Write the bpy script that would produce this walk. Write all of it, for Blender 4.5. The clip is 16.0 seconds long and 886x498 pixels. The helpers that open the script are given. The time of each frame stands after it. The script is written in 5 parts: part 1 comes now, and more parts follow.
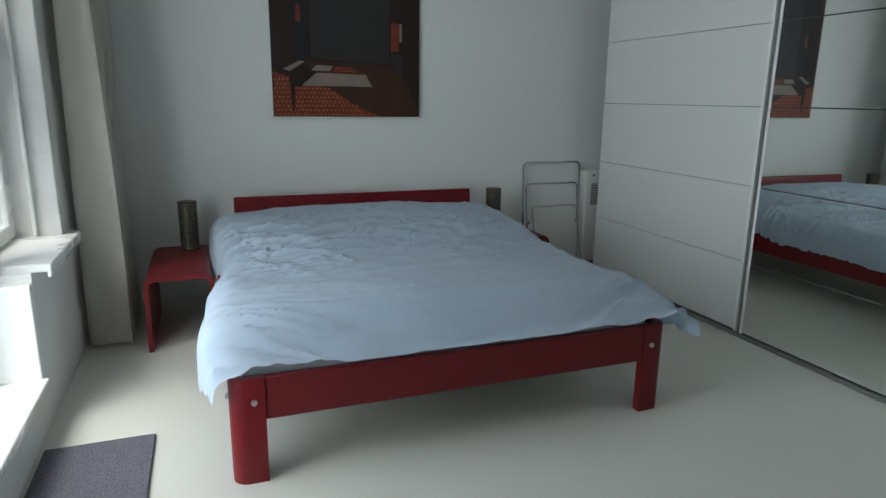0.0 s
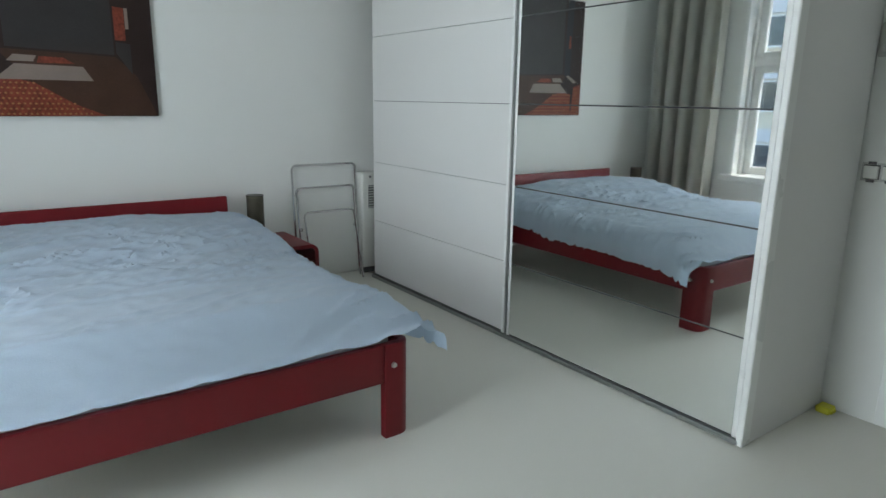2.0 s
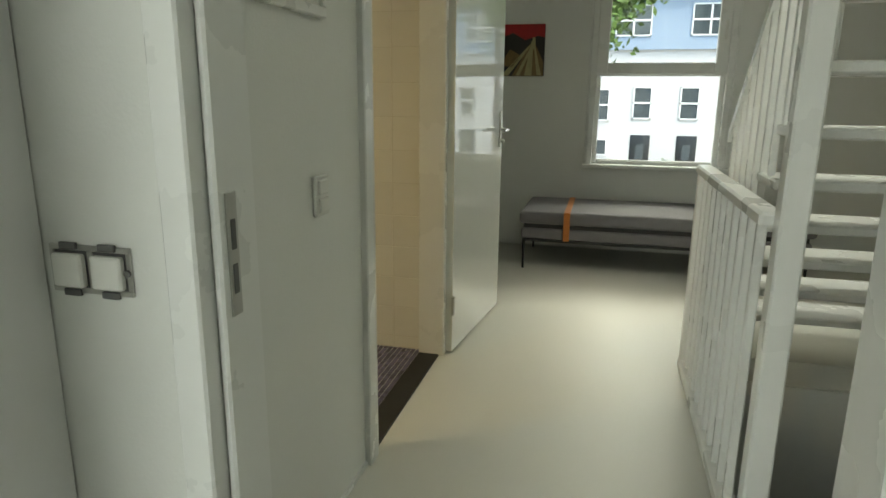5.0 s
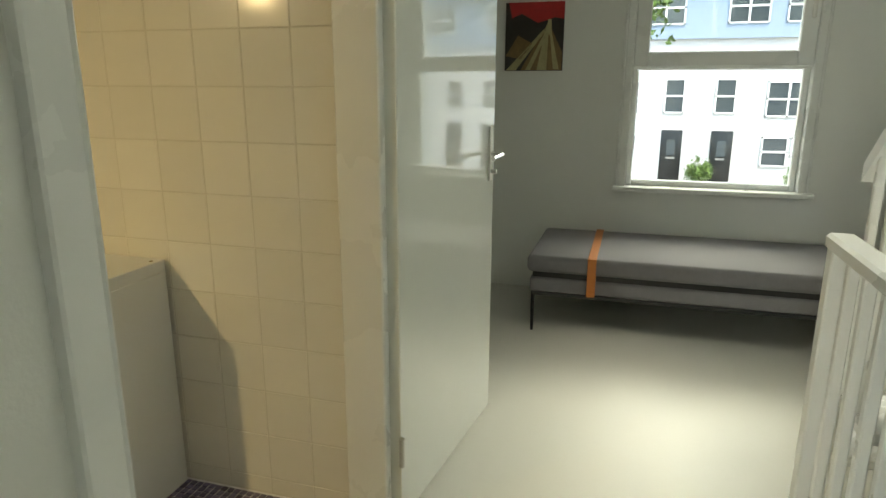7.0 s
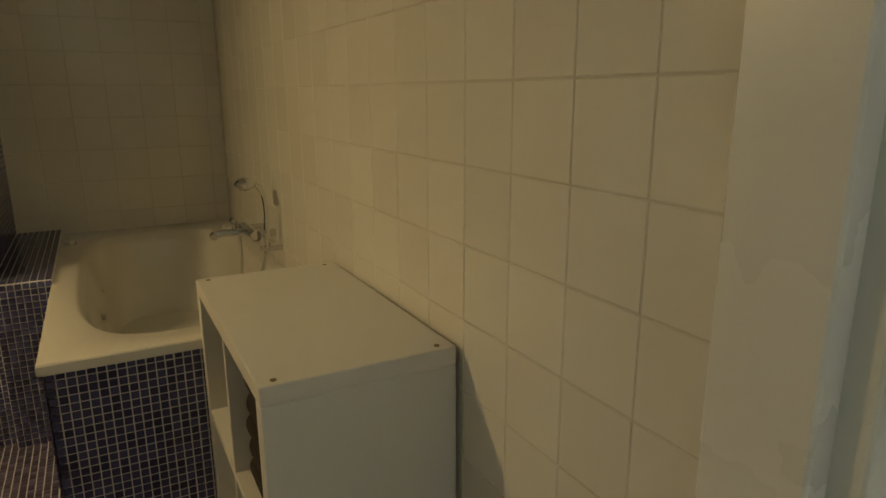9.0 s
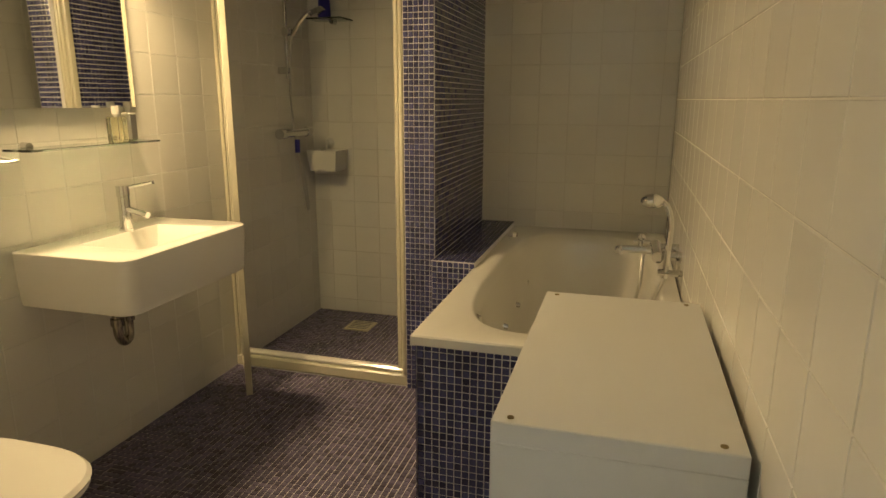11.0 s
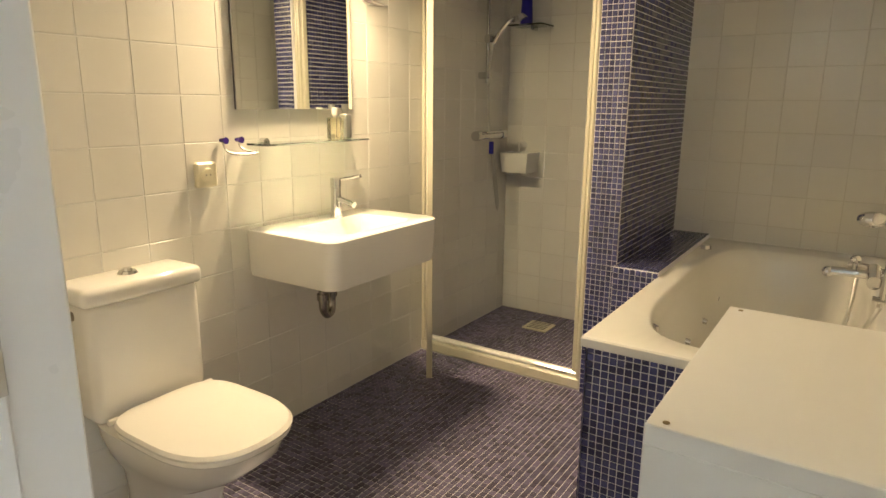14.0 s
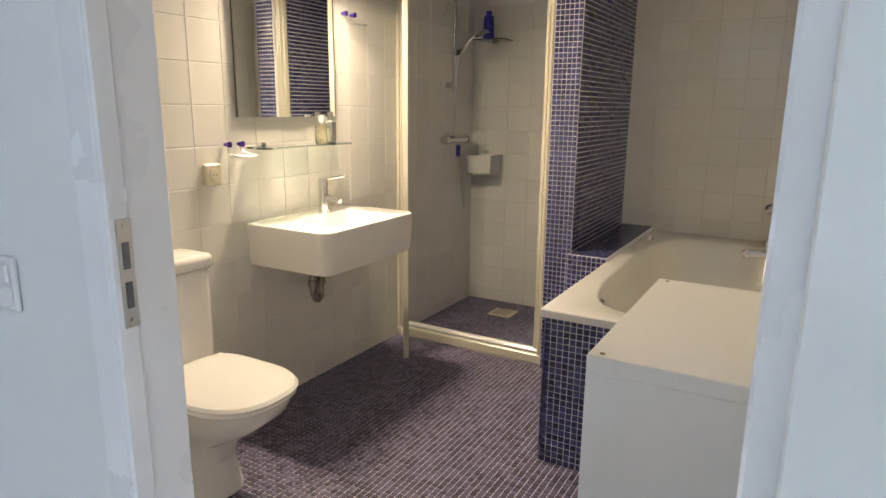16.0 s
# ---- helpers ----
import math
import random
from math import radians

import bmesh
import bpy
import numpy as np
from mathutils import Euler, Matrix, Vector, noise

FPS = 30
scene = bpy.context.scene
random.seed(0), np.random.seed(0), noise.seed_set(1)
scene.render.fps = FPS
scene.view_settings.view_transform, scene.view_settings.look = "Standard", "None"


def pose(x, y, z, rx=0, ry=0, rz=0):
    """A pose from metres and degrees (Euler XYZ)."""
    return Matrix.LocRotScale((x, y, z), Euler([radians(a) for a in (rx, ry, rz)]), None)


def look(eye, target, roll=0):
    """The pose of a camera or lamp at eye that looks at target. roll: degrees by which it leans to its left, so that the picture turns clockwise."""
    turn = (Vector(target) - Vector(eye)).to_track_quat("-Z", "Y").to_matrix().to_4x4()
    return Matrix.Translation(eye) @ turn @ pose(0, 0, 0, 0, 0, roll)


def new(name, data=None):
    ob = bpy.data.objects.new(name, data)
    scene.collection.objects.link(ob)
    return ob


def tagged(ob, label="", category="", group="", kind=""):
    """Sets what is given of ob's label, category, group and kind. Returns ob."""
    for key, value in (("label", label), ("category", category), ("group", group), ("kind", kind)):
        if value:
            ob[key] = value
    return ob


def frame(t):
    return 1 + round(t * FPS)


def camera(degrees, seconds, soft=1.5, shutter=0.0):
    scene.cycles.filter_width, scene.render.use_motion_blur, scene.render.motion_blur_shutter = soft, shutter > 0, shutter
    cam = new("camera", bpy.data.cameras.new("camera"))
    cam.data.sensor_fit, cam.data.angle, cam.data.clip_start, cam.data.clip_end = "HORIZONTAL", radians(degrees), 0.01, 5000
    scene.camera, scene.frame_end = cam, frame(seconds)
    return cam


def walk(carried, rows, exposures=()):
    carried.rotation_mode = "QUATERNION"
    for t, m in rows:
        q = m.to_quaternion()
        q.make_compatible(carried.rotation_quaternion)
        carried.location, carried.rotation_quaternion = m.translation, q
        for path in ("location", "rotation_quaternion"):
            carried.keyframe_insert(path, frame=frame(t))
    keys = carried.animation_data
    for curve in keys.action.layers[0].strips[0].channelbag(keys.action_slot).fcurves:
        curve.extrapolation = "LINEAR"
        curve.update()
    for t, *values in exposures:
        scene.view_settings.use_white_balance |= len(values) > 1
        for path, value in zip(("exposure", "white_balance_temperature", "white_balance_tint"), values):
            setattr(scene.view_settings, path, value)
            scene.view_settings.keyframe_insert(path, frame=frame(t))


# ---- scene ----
cam = camera(69.8, 16.0)
PATH = [
    (0, (0.37, 0.244, 1.231), (1.055, 2.064, 0.767), 0.8),
    (0.5, (0.372, 0.264, 1.225), (1.073, 2.078, 0.761), 0.8),
    (1, (0.429, 0.285, 1.204), (1.171, 2.083, 0.739), 0.9),
    (1.5, (0.639, 0.319, 1.21), (1.507, 2.059, 0.743), 0.8),
    (2, (0.869, 0.334, 1.222), (2.01, 1.912, 0.764), 0.9),
    (2.5, (1.182, 0.408, 1.209), (2.601, 1.742, 0.752), 0.9),
    (3, (1.512, 0.477, 1.212), (3.159, 1.515, 0.751), 0.8),
    (3.5, (1.851, 0.504, 1.218), (3.596, 1.368, 0.758), 0.6),
    (4, (2.207, 0.58, 1.219), (4.023, 1.276, 0.754), 0.8),
    (4.5, (2.516, 0.624, 1.218), (4.39, 1.146, 0.755), 0.7),
    (4.7, (2.665, 0.616, 1.218), (4.551, 1.096, 0.756), 0.6),
    (6.8, (4.016, 0.688, 1.28), (5.895, 1.173, 0.794), 0.2),
    (7, (4.145, 0.695, 1.278), (6.004, 1.246, 0.791), 0.2),
    (7.5, (4.401, 0.803, 1.262), (6.184, 1.572, 0.78), 0.1),
    (8, (4.687, 0.837, 1.269), (6.224, 2.022, 0.786), 0.4),
    (8.5, (4.936, 0.89, 1.238), (6.199, 2.369, 0.771), -0.0),
    (9, (5.116, 1.013, 1.263), (6.041, 2.721, 0.787), -0.2),
    (9.5, (5.285, 1.042, 1.261), (5.822, 2.91, 0.79), -0.3),
    (10, (5.401, 1.121, 1.262), (5.492, 3.063, 0.794), -0.3),
    (10.2, (5.423, 1.088, 1.275), (5.368, 3.033, 0.811), -0.2),
    (12.3, (5.584, 1.177, 1.286), (4.608, 2.862, 0.829), 0.2),
    (12.5, (5.586, 1.175, 1.287), (4.583, 2.843, 0.83), 0.2),
    (13, (5.592, 1.162, 1.28), (4.536, 2.799, 0.826), 0.3),
    (13.5, (5.581, 1.118, 1.284), (4.503, 2.741, 0.832), 0.4),
    (14, (5.565, 1.067, 1.282), (4.488, 2.691, 0.833), 0.5),
    (14.5, (5.552, 1.015, 1.277), (4.489, 2.649, 0.831), 0.6),
    (15, (5.561, 0.955, 1.283), (4.553, 2.624, 0.838), 0.6),
    (15.5, (5.615, 0.847, 1.306), (4.635, 2.534, 0.864), 0.6),
    (16, (5.699, 0.742, 1.303), (4.724, 2.432, 0.865), 0.6),
]
EXPOSURES = [
    (0, 1.35, 6450, 8), (1.0, 1.8, 6450, 8), (1.5, 2.1, 6450, 9), (2.5, 2.0, 6500, 8), (3.5, 2.05, 6900, 5), (4.7, 2.2, 7600, 3), (7.0, 2.6, 7700, 3), (8.0, 2.05, 7700, 4),
    (9.0, 1.87, 8000, 8), (10.2, 2.25, 7900, 11), (12.3, 3.35, 7000, 15), (14.0, 3.48, 6400, 16), (16.0, 3.42, 5550, 22)]
walk(cam, [(t, look(eye, target, roll)) for t, eye, target, roll in PATH], EXPOSURES)

# world and sun
world = bpy.data.worlds.new("world")
scene.world = world
world.use_nodes = True
wn = world.node_tree.nodes
sky = wn.new("ShaderNodeTexSky")
sky.sky_type, sky.sun_disc = "NISHITA", False
sky.sun_elevation, sky.sun_rotation = radians(61), radians(-130)
wn["Background"].inputs["Strength"].default_value = 0.14
world.node_tree.links.new(sky.outputs[0], wn["Background"].inputs["Color"])
sun = bpy.data.lights.new("sun", "SUN")
sun.energy, sun.angle, sun.color = 0.9, radians(22), (1, 0.97, 0.92)
new("sun", sun).matrix_world = look((0, 0, 0), (0.42, 0.36, -1.0))


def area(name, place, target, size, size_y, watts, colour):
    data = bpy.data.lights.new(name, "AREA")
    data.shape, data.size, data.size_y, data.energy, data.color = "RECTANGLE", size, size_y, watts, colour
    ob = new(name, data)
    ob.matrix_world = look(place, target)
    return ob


# area lamps for daylight in the tall bedroom window and from the open sky above the street
area("bedroom_daylight", (-0.535, 2.08, 1.3), (1.0, 2.10, 1.3), 1.3, 2.0, 10.5, (0.86, 0.94, 1.0))
area("front_daylight", (13.0, 0.25, 4.9), (6.0, 0.3, 1.2), 8.0, 3.2, 135, (0.97, 1.0, 0.93))
# unseen rooflight, added over the stairs to brighten the landing
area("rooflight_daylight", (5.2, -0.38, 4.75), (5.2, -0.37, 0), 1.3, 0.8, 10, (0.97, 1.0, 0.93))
# lamp over the bathroom mirror, tipped a little into the room
strip = area("mirror_light", (3.84, 2.87, 1.855), (4.17, 2.87, 0.855), 0.04, 0.24, 3.5, (1.0, 0.76, 0.42))


# materials
def mat(name, colour, rough=0.5, metal=0.0, vary=0.06, scale=6.0, fine=90.0, bump=0.03, coat=0.0, island=0.0, obj=0.0, spec=0.5, trans=0.0, sheen=0.0):
    m = bpy.data.materials.new(name)
    m.use_nodes = True
    nt = m.node_tree
    b = nt.nodes["Principled BSDF"]
    b.inputs["Metallic"].default_value = metal
    b.inputs["Coat Weight"].default_value = coat
    b.inputs["Specular IOR Level"].default_value = spec
    b.inputs["Transmission Weight"].default_value = trans
    b.inputs["Sheen Weight"].default_value = sheen
    co = nt.nodes.new("ShaderNodeTexCoord")
    n1 = nt.nodes.new("ShaderNodeTexNoise")
    n1.inputs["Scale"].default_value, n1.inputs["Detail"].default_value = scale, 5
    n2 = nt.nodes.new("ShaderNodeTexNoise")
    n2.inputs["Scale"].default_value, n2.inputs["Detail"].default_value = fine, 3
    for n in (n1, n2):
        nt.links.new(co.outputs["Object"], n.inputs["Vector"])
    mix = nt.nodes.new("ShaderNodeMix")
    mix.data_type = "RGBA"
    c = Vector(colour)
    mix.inputs[6].default_value = (*(c * (1 - vary)), 1)
    mix.inputs[7].default_value = (*[min(1, v) for v in c * (1 + vary)], 1)
    add = nt.nodes.new("ShaderNodeMath")
    add.operation = "MULTIPLY_ADD"
    add.inputs[1].default_value = 0.35
    nt.links.new(n2.outputs["Fac"], add.inputs[0])
    sc = nt.nodes.new("ShaderNodeMath")
    sc.operation = "MULTIPLY"
    sc.inputs[1].default_value = 0.65
    nt.links.new(n1.outputs["Fac"], sc.inputs[0])
    nt.links.new(sc.outputs[0], add.inputs[2])
    nt.links.new(add.outputs[0], mix.inputs[0])
    out = mix.outputs[2]
    if island or obj:
        hsv = nt.nodes.new("ShaderNodeHueSaturation")
        rnd = nt.nodes.new("ShaderNodeNewGeometry" if island else "ShaderNodeObjectInfo")
        rng = nt.nodes.new("ShaderNodeMapRange")
        k = island or obj
        rng.inputs[3].default_value, rng.inputs[4].default_value = 1 - k, 1 + k
        nt.links.new(rnd.outputs["Random Per Island" if island else "Random"], rng.inputs[0])
        nt.links.new(rng.outputs[0], hsv.inputs["Value"])
        nt.links.new(out, hsv.inputs["Color"])
        out = hsv.outputs[0]
    nt.links.new(out, b.inputs["Base Color"])
    rr = nt.nodes.new("ShaderNodeMapRange")
    rr.inputs[3].default_value, rr.inputs[4].default_value = max(0.02, rough * 0.8), min(1, rough * 1.2)
    nt.links.new(n1.outputs["Fac"], rr.inputs[0])
    nt.links.new(rr.outputs[0], b.inputs["Roughness"])
    if bump:
        bp = nt.nodes.new("ShaderNodeBump")
        bp.inputs["Strength"].default_value, bp.inputs["Distance"].default_value = bump, 0.01
        nt.links.new(n2.outputs["Fac"], bp.inputs["Height"])
        nt.links.new(bp.outputs[0], b.inputs["Normal"])
    return m


PLASTER = mat("white_plaster", (0.74, 0.75, 0.72), 0.75, vary=0.03, scale=2.5, fine=140, bump=0.08)
CEIL = mat("ceiling_paint", (0.78, 0.78, 0.76), 0.8, vary=0.02, fine=120)
PAINT = mat("white_gloss_paint", (0.78, 0.79, 0.77), 0.28, vary=0.025, scale=4, fine=60, bump=0.02)
DOORP = mat("white_high_gloss_door", (0.74, 0.76, 0.72), 0.05, vary=0.015, scale=3, fine=30, bump=0.006, coat=0.6)
FLOOR = mat("cast_resin_floor", (0.60, 0.595, 0.54), 0.46, vary=0.04, scale=1.6, fine=70, bump=0.015)
WARD = mat("white_lacquered_panel", (0.69, 0.69, 0.67), 0.35, vary=0.02, scale=3, bump=0.01)
SEAM = mat("dark_seam", (0.06, 0.06, 0.06), 0.6)
ALU = mat("dark_aluminium_profile", (0.30, 0.31, 0.30), 0.35, 0.8)
MIRROR = mat("mirror_glass", (0.90, 0.93, 0.91), 0.02, 1.0, vary=0.0, bump=0)
RED = mat("red_stained_wood", (0.16, 0.007, 0.011), 0.42, vary=0.2, scale=5, fine=60, bump=0.02, coat=0.04, spec=0.35)
SHEET = mat("light_blue_cotton", (0.68, 0.79, 0.90), 0.9, vary=0.06, scale=9, fine=260, bump=0.12, sheen=0.3)
MATTRESS = mat("mattress_fabric", (0.6, 0.6, 0.58), 0.9)
CHROME = mat("chrome", (0.66, 0.66, 0.66), 0.08, 1.0, vary=0.02, bump=0)
STEEL = mat("brushed_steel", (0.52, 0.52, 0.50), 0.32, 1.0, vary=0.05, fine=200)
AGED = mat("tarnished_chrome", (0.34, 0.31, 0.27), 0.25, 1.0, vary=0.25, scale=40)
SATIN = mat("satin_nickel", (0.60, 0.60, 0.58), 0.45, 0.35, vary=0.03)
CURTAIN = mat("cream_curtain_cloth", (0.78, 0.77, 0.72), 0.95, vary=0.05, scale=14, fine=300, bump=0.15, sheen=0.2)
ct_nodes = CURTAIN.node_tree
ct_thin = ct_nodes.nodes.new("ShaderNodeBsdfTranslucent")
ct_thin.inputs["Color"].default_value = (0.88, 0.87, 0.82, 1)
ct_mix = ct_nodes.nodes.new("ShaderNodeMixShader")
ct_mix.inputs[0].default_value = 0.45
ct_nodes.links.new(ct_nodes.nodes["Principled BSDF"].outputs[0], ct_mix.inputs[1])
ct_nodes.links.new(ct_thin.outputs[0], ct_mix.inputs[2])
ct_nodes.links.new(ct_mix.outputs[0], ct_nodes.nodes["Material Output"].inputs["Surface"])
MATM = mat("grey_speckled_mat", (0.12, 0.12, 0.145), 0.98, vary=0.95, scale=110, fine=150, bump=0.9)
LAMPM = mat("bronze_perforated_metal", (0.085, 0.075, 0.055), 0.4, 0.7, vary=0.4, scale=60)
LAMPIN = mat("cream_lamp_liner", (0.42, 0.40, 0.30), 0.8)
PLASTIC = mat("white_plastic", (0.74, 0.74, 0.70), 0.4, vary=0.02)
GRILL = mat("grey_grille", (0.12, 0.12, 0.12), 0.5)
YELLOW = mat("yellow_plastic", (0.62, 0.60, 0.04), 0.5)
WOOL = mat("grey_wool_upholstery", (0.18, 0.172, 0.185), 0.95, vary=0.2, scale=30, fine=350, bump=0.25, sheen=0.15)
BLACKM = mat("black_steel", (0.02, 0.02, 0.02), 0.45, 0.3)
STRAP = mat("orange_leather_strap", (0.52, 0.17, 0.035), 0.55, vary=0.12, scale=20)
CARPET = mat("dark_stair_carpet", (0.06, 0.058, 0.055), 1.0, vary=0.4, fine=300, bump=0.5)
TILE = mat("white_glazed_tile", (0.76, 0.75, 0.70), 0.13, vary=0.02, scale=5, fine=25, bump=0.012, obj=0.035)
GROUT = mat("grey_grout", (0.64, 0.62, 0.56), 0.9, fine=200, bump=0.2)
MGROUT = mat("mosaic_grout", (0.78, 0.77, 0.78), 0.9, fine=200, bump=0.2)
MOSAIC = mat("blue_glass_mosaic", (0.055, 0.058, 0.15), 0.2, vary=0.25, scale=40, fine=120, bump=0.02, island=0.45)
MOSAICF = mat("violet_grey_floor_mosaic", (0.115, 0.10, 0.17), 0.35, vary=0.3, scale=40, fine=120, bump=0.03, island=0.5)
CERAMIC = mat("white_sanitary_ceramic", (0.80, 0.79, 0.75), 0.10, vary=0.01, scale=2, bump=0, coat=0.3)
ACRYL = mat("white_acrylic", (0.76, 0.75, 0.70), 0.14, vary=0.015, scale=2, bump=0)
FOIL = mat("white_foil_board", (0.68, 0.68, 0.655), 0.42, vary=0.02, bump=0.01)
TOWEL_D = mat("dark_brown_terry", (0.022, 0.016, 0.014), 1.0, vary=0.4, fine=300, bump=0.6)
TOWEL_W = mat("cream_terry", (0.55, 0.52, 0.46), 1.0, vary=0.1, fine=300, bump=0.6)
CREAMP = mat("cream_aluminium_profile", (0.56, 0.53, 0.42), 0.3, vary=0.03)
PURPLE = mat("purple_glass", (0.05, 0.02, 0.22), 0.15, coat=0.5)
BLUEP = mat("blue_plastic", (0.015, 0.012, 0.28), 0.3)
SOCKET = mat("cream_socket_plastic", (0.66, 0.62, 0.46), 0.35)
BRASS = mat("worn_screw", (0.25, 0.19, 0.09), 0.4, 0.8)
DRAINM = mat("speckled_drain_grate", (0.66, 0.62, 0.46), 0.4, 0.4, vary=0.5, scale=120)
ORANGEW = mat("pine_wood", (0.45, 0.27, 0.12), 0.5, vary=0.2, scale=12)
FACADE = mat("white_rendered_facade", (0.55, 0.55, 0.535), 0.85, vary=0.03, scale=0.6, fine=12)
BLUEF = mat("blue_grey_cladding", (0.27, 0.35, 0.44), 0.7, vary=0.05, scale=1, fine=10)
ROOF = mat("dark_roofing", (0.04, 0.045, 0.055), 0.8)
DARKW = mat("dark_window_pane", (0.06, 0.075, 0.08), 0.06)
BLACKD = mat("black_painted_door", (0.012, 0.014, 0.014), 0.35)
LEAF = mat("green_leaf", (0.10, 0.17, 0.035), 0.6, vary=0.35, scale=3, island=0.45)
BARK = mat("bark", (0.10, 0.08, 0.06), 0.95, vary=0.3, scale=12, bump=0.6)
GROUND = mat("brick_paving_ground", (0.32, 0.29, 0.26), 0.9, vary=0.2, scale=1.5, fine=12)
CARDB = mat("black_print", (0.03, 0.02, 0.018), 0.35)


def glass(name, tint=(0.96, 0.98, 0.97), rough=0.0):
    m = bpy.data.materials.new(name)
    m.use_nodes = True
    b = m.node_tree.nodes["Principled BSDF"]
    b.inputs["Base Color"].default_value = (*tint, 1)
    b.inputs["Transmission Weight"].default_value = 1
    b.inputs["Roughness"].default_value = rough
    b.inputs["IOR"].default_value = 1.45
    return m


GLASS = glass("clear_glass")
TINTG = glass("green_shelf_glass", (0.80, 0.95, 0.88))
PERFUME = glass("yellow_perfume", (0.99, 0.95, 0.70))

# clear shower glass, tinted grey to part-shade the shower: lets most light straight through
SCREEN = bpy.data.materials.new("shade_tinted_shower_glass")
SCREEN.use_nodes = True
sg = SCREEN.node_tree
sg_clear = sg.nodes.new("ShaderNodeBsdfTransparent")
sg_clear.inputs["Color"].default_value = (0.78, 0.80, 0.78, 1)
sg_gloss = sg.nodes.new("ShaderNodeBsdfGlossy")
sg_gloss.inputs["Roughness"].default_value = 0.06
sg_mix = sg.nodes.new("ShaderNodeMixShader")
sg_mix.inputs[0].default_value = 0.06
sg.links.new(sg_clear.outputs[0], sg_mix.inputs[1])
sg.links.new(sg_gloss.outputs[0], sg_mix.inputs[2])
sg.links.new(sg_mix.outputs[0], sg.nodes["Material Output"].inputs["Surface"])


# mesh helpers
def box(bm, x0, x1, y0, y1, z0, z1, bevel=0.0, seg=2):
    r = bmesh.ops.create_cube(bm, size=1)
    vs = r["verts"]
    for v in vs:
        v.co = Vector((x0 + (v.co.x + 0.5) * (x1 - x0), y0 + (v.co.y + 0.5) * (y1 - y0), z0 + (v.co.z + 0.5) * (z1 - z0)))
    if bevel:
        seg = 1 if bevel < 0.012 else seg
        es = list({e for v in vs for e in v.link_edges})
        bmesh.ops.bevel(bm, geom=es, offset=bevel, segments=seg, affect="EDGES", profile=0.5)
    return bm


def bx(x0, x1, y0, y1, z0, z1, bevel=0.0, seg=2):
    return box(bmesh.new(), x0, x1, y0, y1, z0, z1, bevel, seg)


def cyl(a, b, r, r2=None, seg=20, bm=None):
    bm = bm or bmesh.new()
    a, b = Vector(a), Vector(b)
    d = b - a
    m = Matrix.Translation((a + b) / 2) @ d.to_track_quat("Z", "Y").to_matrix().to_4x4()
    bmesh.ops.create_cone(bm, cap_ends=True, segments=seg, radius1=r, radius2=r if r2 is None else r2, depth=d.length, matrix=m)
    return bm


def tube(points, r, seg=10, cyclic=False):
    """A round bar along points, as a bmesh."""
    pts = [Vector(p) for p in points]
    bm = bmesh.new()
    rings = []
    side = None
    for i, p in enumerate(pts):
        d = (pts[min(i + 1, len(pts) - 1)] - pts[max(i - 1, 0)]).normalized()
        if side is None:
            side = d.orthogonal().normalized()
        side = (side - d * side.dot(d)).normalized()
        up = d.cross(side)
        rings.append([bm.verts.new(p + r * (math.cos(2 * math.pi * k / seg) * side + math.sin(2 * math.pi * k / seg) * up)) for k in range(seg)])
    for a, b in zip(rings, rings[1:]):
        for k in range(seg):
            bm.faces.new((a[k], a[(k + 1) % seg], b[(k + 1) % seg], b[k]))
    bm.faces.new(rings[0][::-1])
    bm.faces.new(rings[-1])
    return bm


def smooth_path(points, n=6):
    """Catmull-Rom through the points."""
    p = [Vector(q) for q in points]
    p = [p[0] * 2 - p[1]] + p + [p[-1] * 2 - p[-2]]
    out = []
    for i in range(1, len(p) - 2):
        for k in range(n):
            t = k / n
            out.append(0.5 * ((2 * p[i]) + (p[i + 1] - p[i - 1]) * t + (2 * p[i - 1] - 5 * p[i] + 4 * p[i + 1] - p[i + 2]) * t * t + (3 * p[i] - p[i - 1] - 3 * p[i + 1] + p[i + 2]) * t ** 3))
    return out + [p[-2]]


def prism(outline, z0, z1, bevel=0.0, seg=2):
    """An upright prism over an outline of (x, y)."""
    bm = bmesh.new()
    lo = [bm.verts.new((x, y, z0)) for x, y in outline]
    hi = [bm.verts.new((x, y, z1)) for x, y in outline]
    n = len(outline)
    bm.faces.new(lo[::-1])
    top = bm.faces.new(hi)
    for i in range(n):
        bm.faces.new((lo[i], lo[(i + 1) % n], hi[(i + 1) % n], hi[i]))
    bmesh.ops.recalc_face_normals(bm, faces=bm.faces)
    if bevel:
        bmesh.ops.bevel(bm, geom=list(top.edges), offset=bevel, segments=seg, affect="EDGES", profile=0.5)
    return bm


def loft(rings):
    """A closed skin over rings of points, capped at both ends."""
    bm = bmesh.new()
    vs = [[bm.verts.new(p) for p in r] for r in rings]
    n = len(rings[0])
    for a, b in zip(vs, vs[1:]):
        for k in range(n):
            bm.faces.new((a[k], a[(k + 1) % n], b[(k + 1) % n], b[k]))
    bm.faces.new(vs[0][::-1])
    bm.faces.new(vs[-1])
    bmesh.ops.recalc_face_normals(bm, faces=bm.faces)
    return bm


def obj(name, bm, material, smooth=True):
    me = bpy.data.meshes.new(name)
    bm.to_mesh(me)
    bm.free()
    if smooth:
        me.shade_smooth()
        me.set_sharp_from_angle(angle=radians(35))
    me.materials.append(material)
    return new(name, me)


def thing(name, place, label, category, group=""):
    e = new(name)
    e.location = place
    return tagged(e, label, category, group)


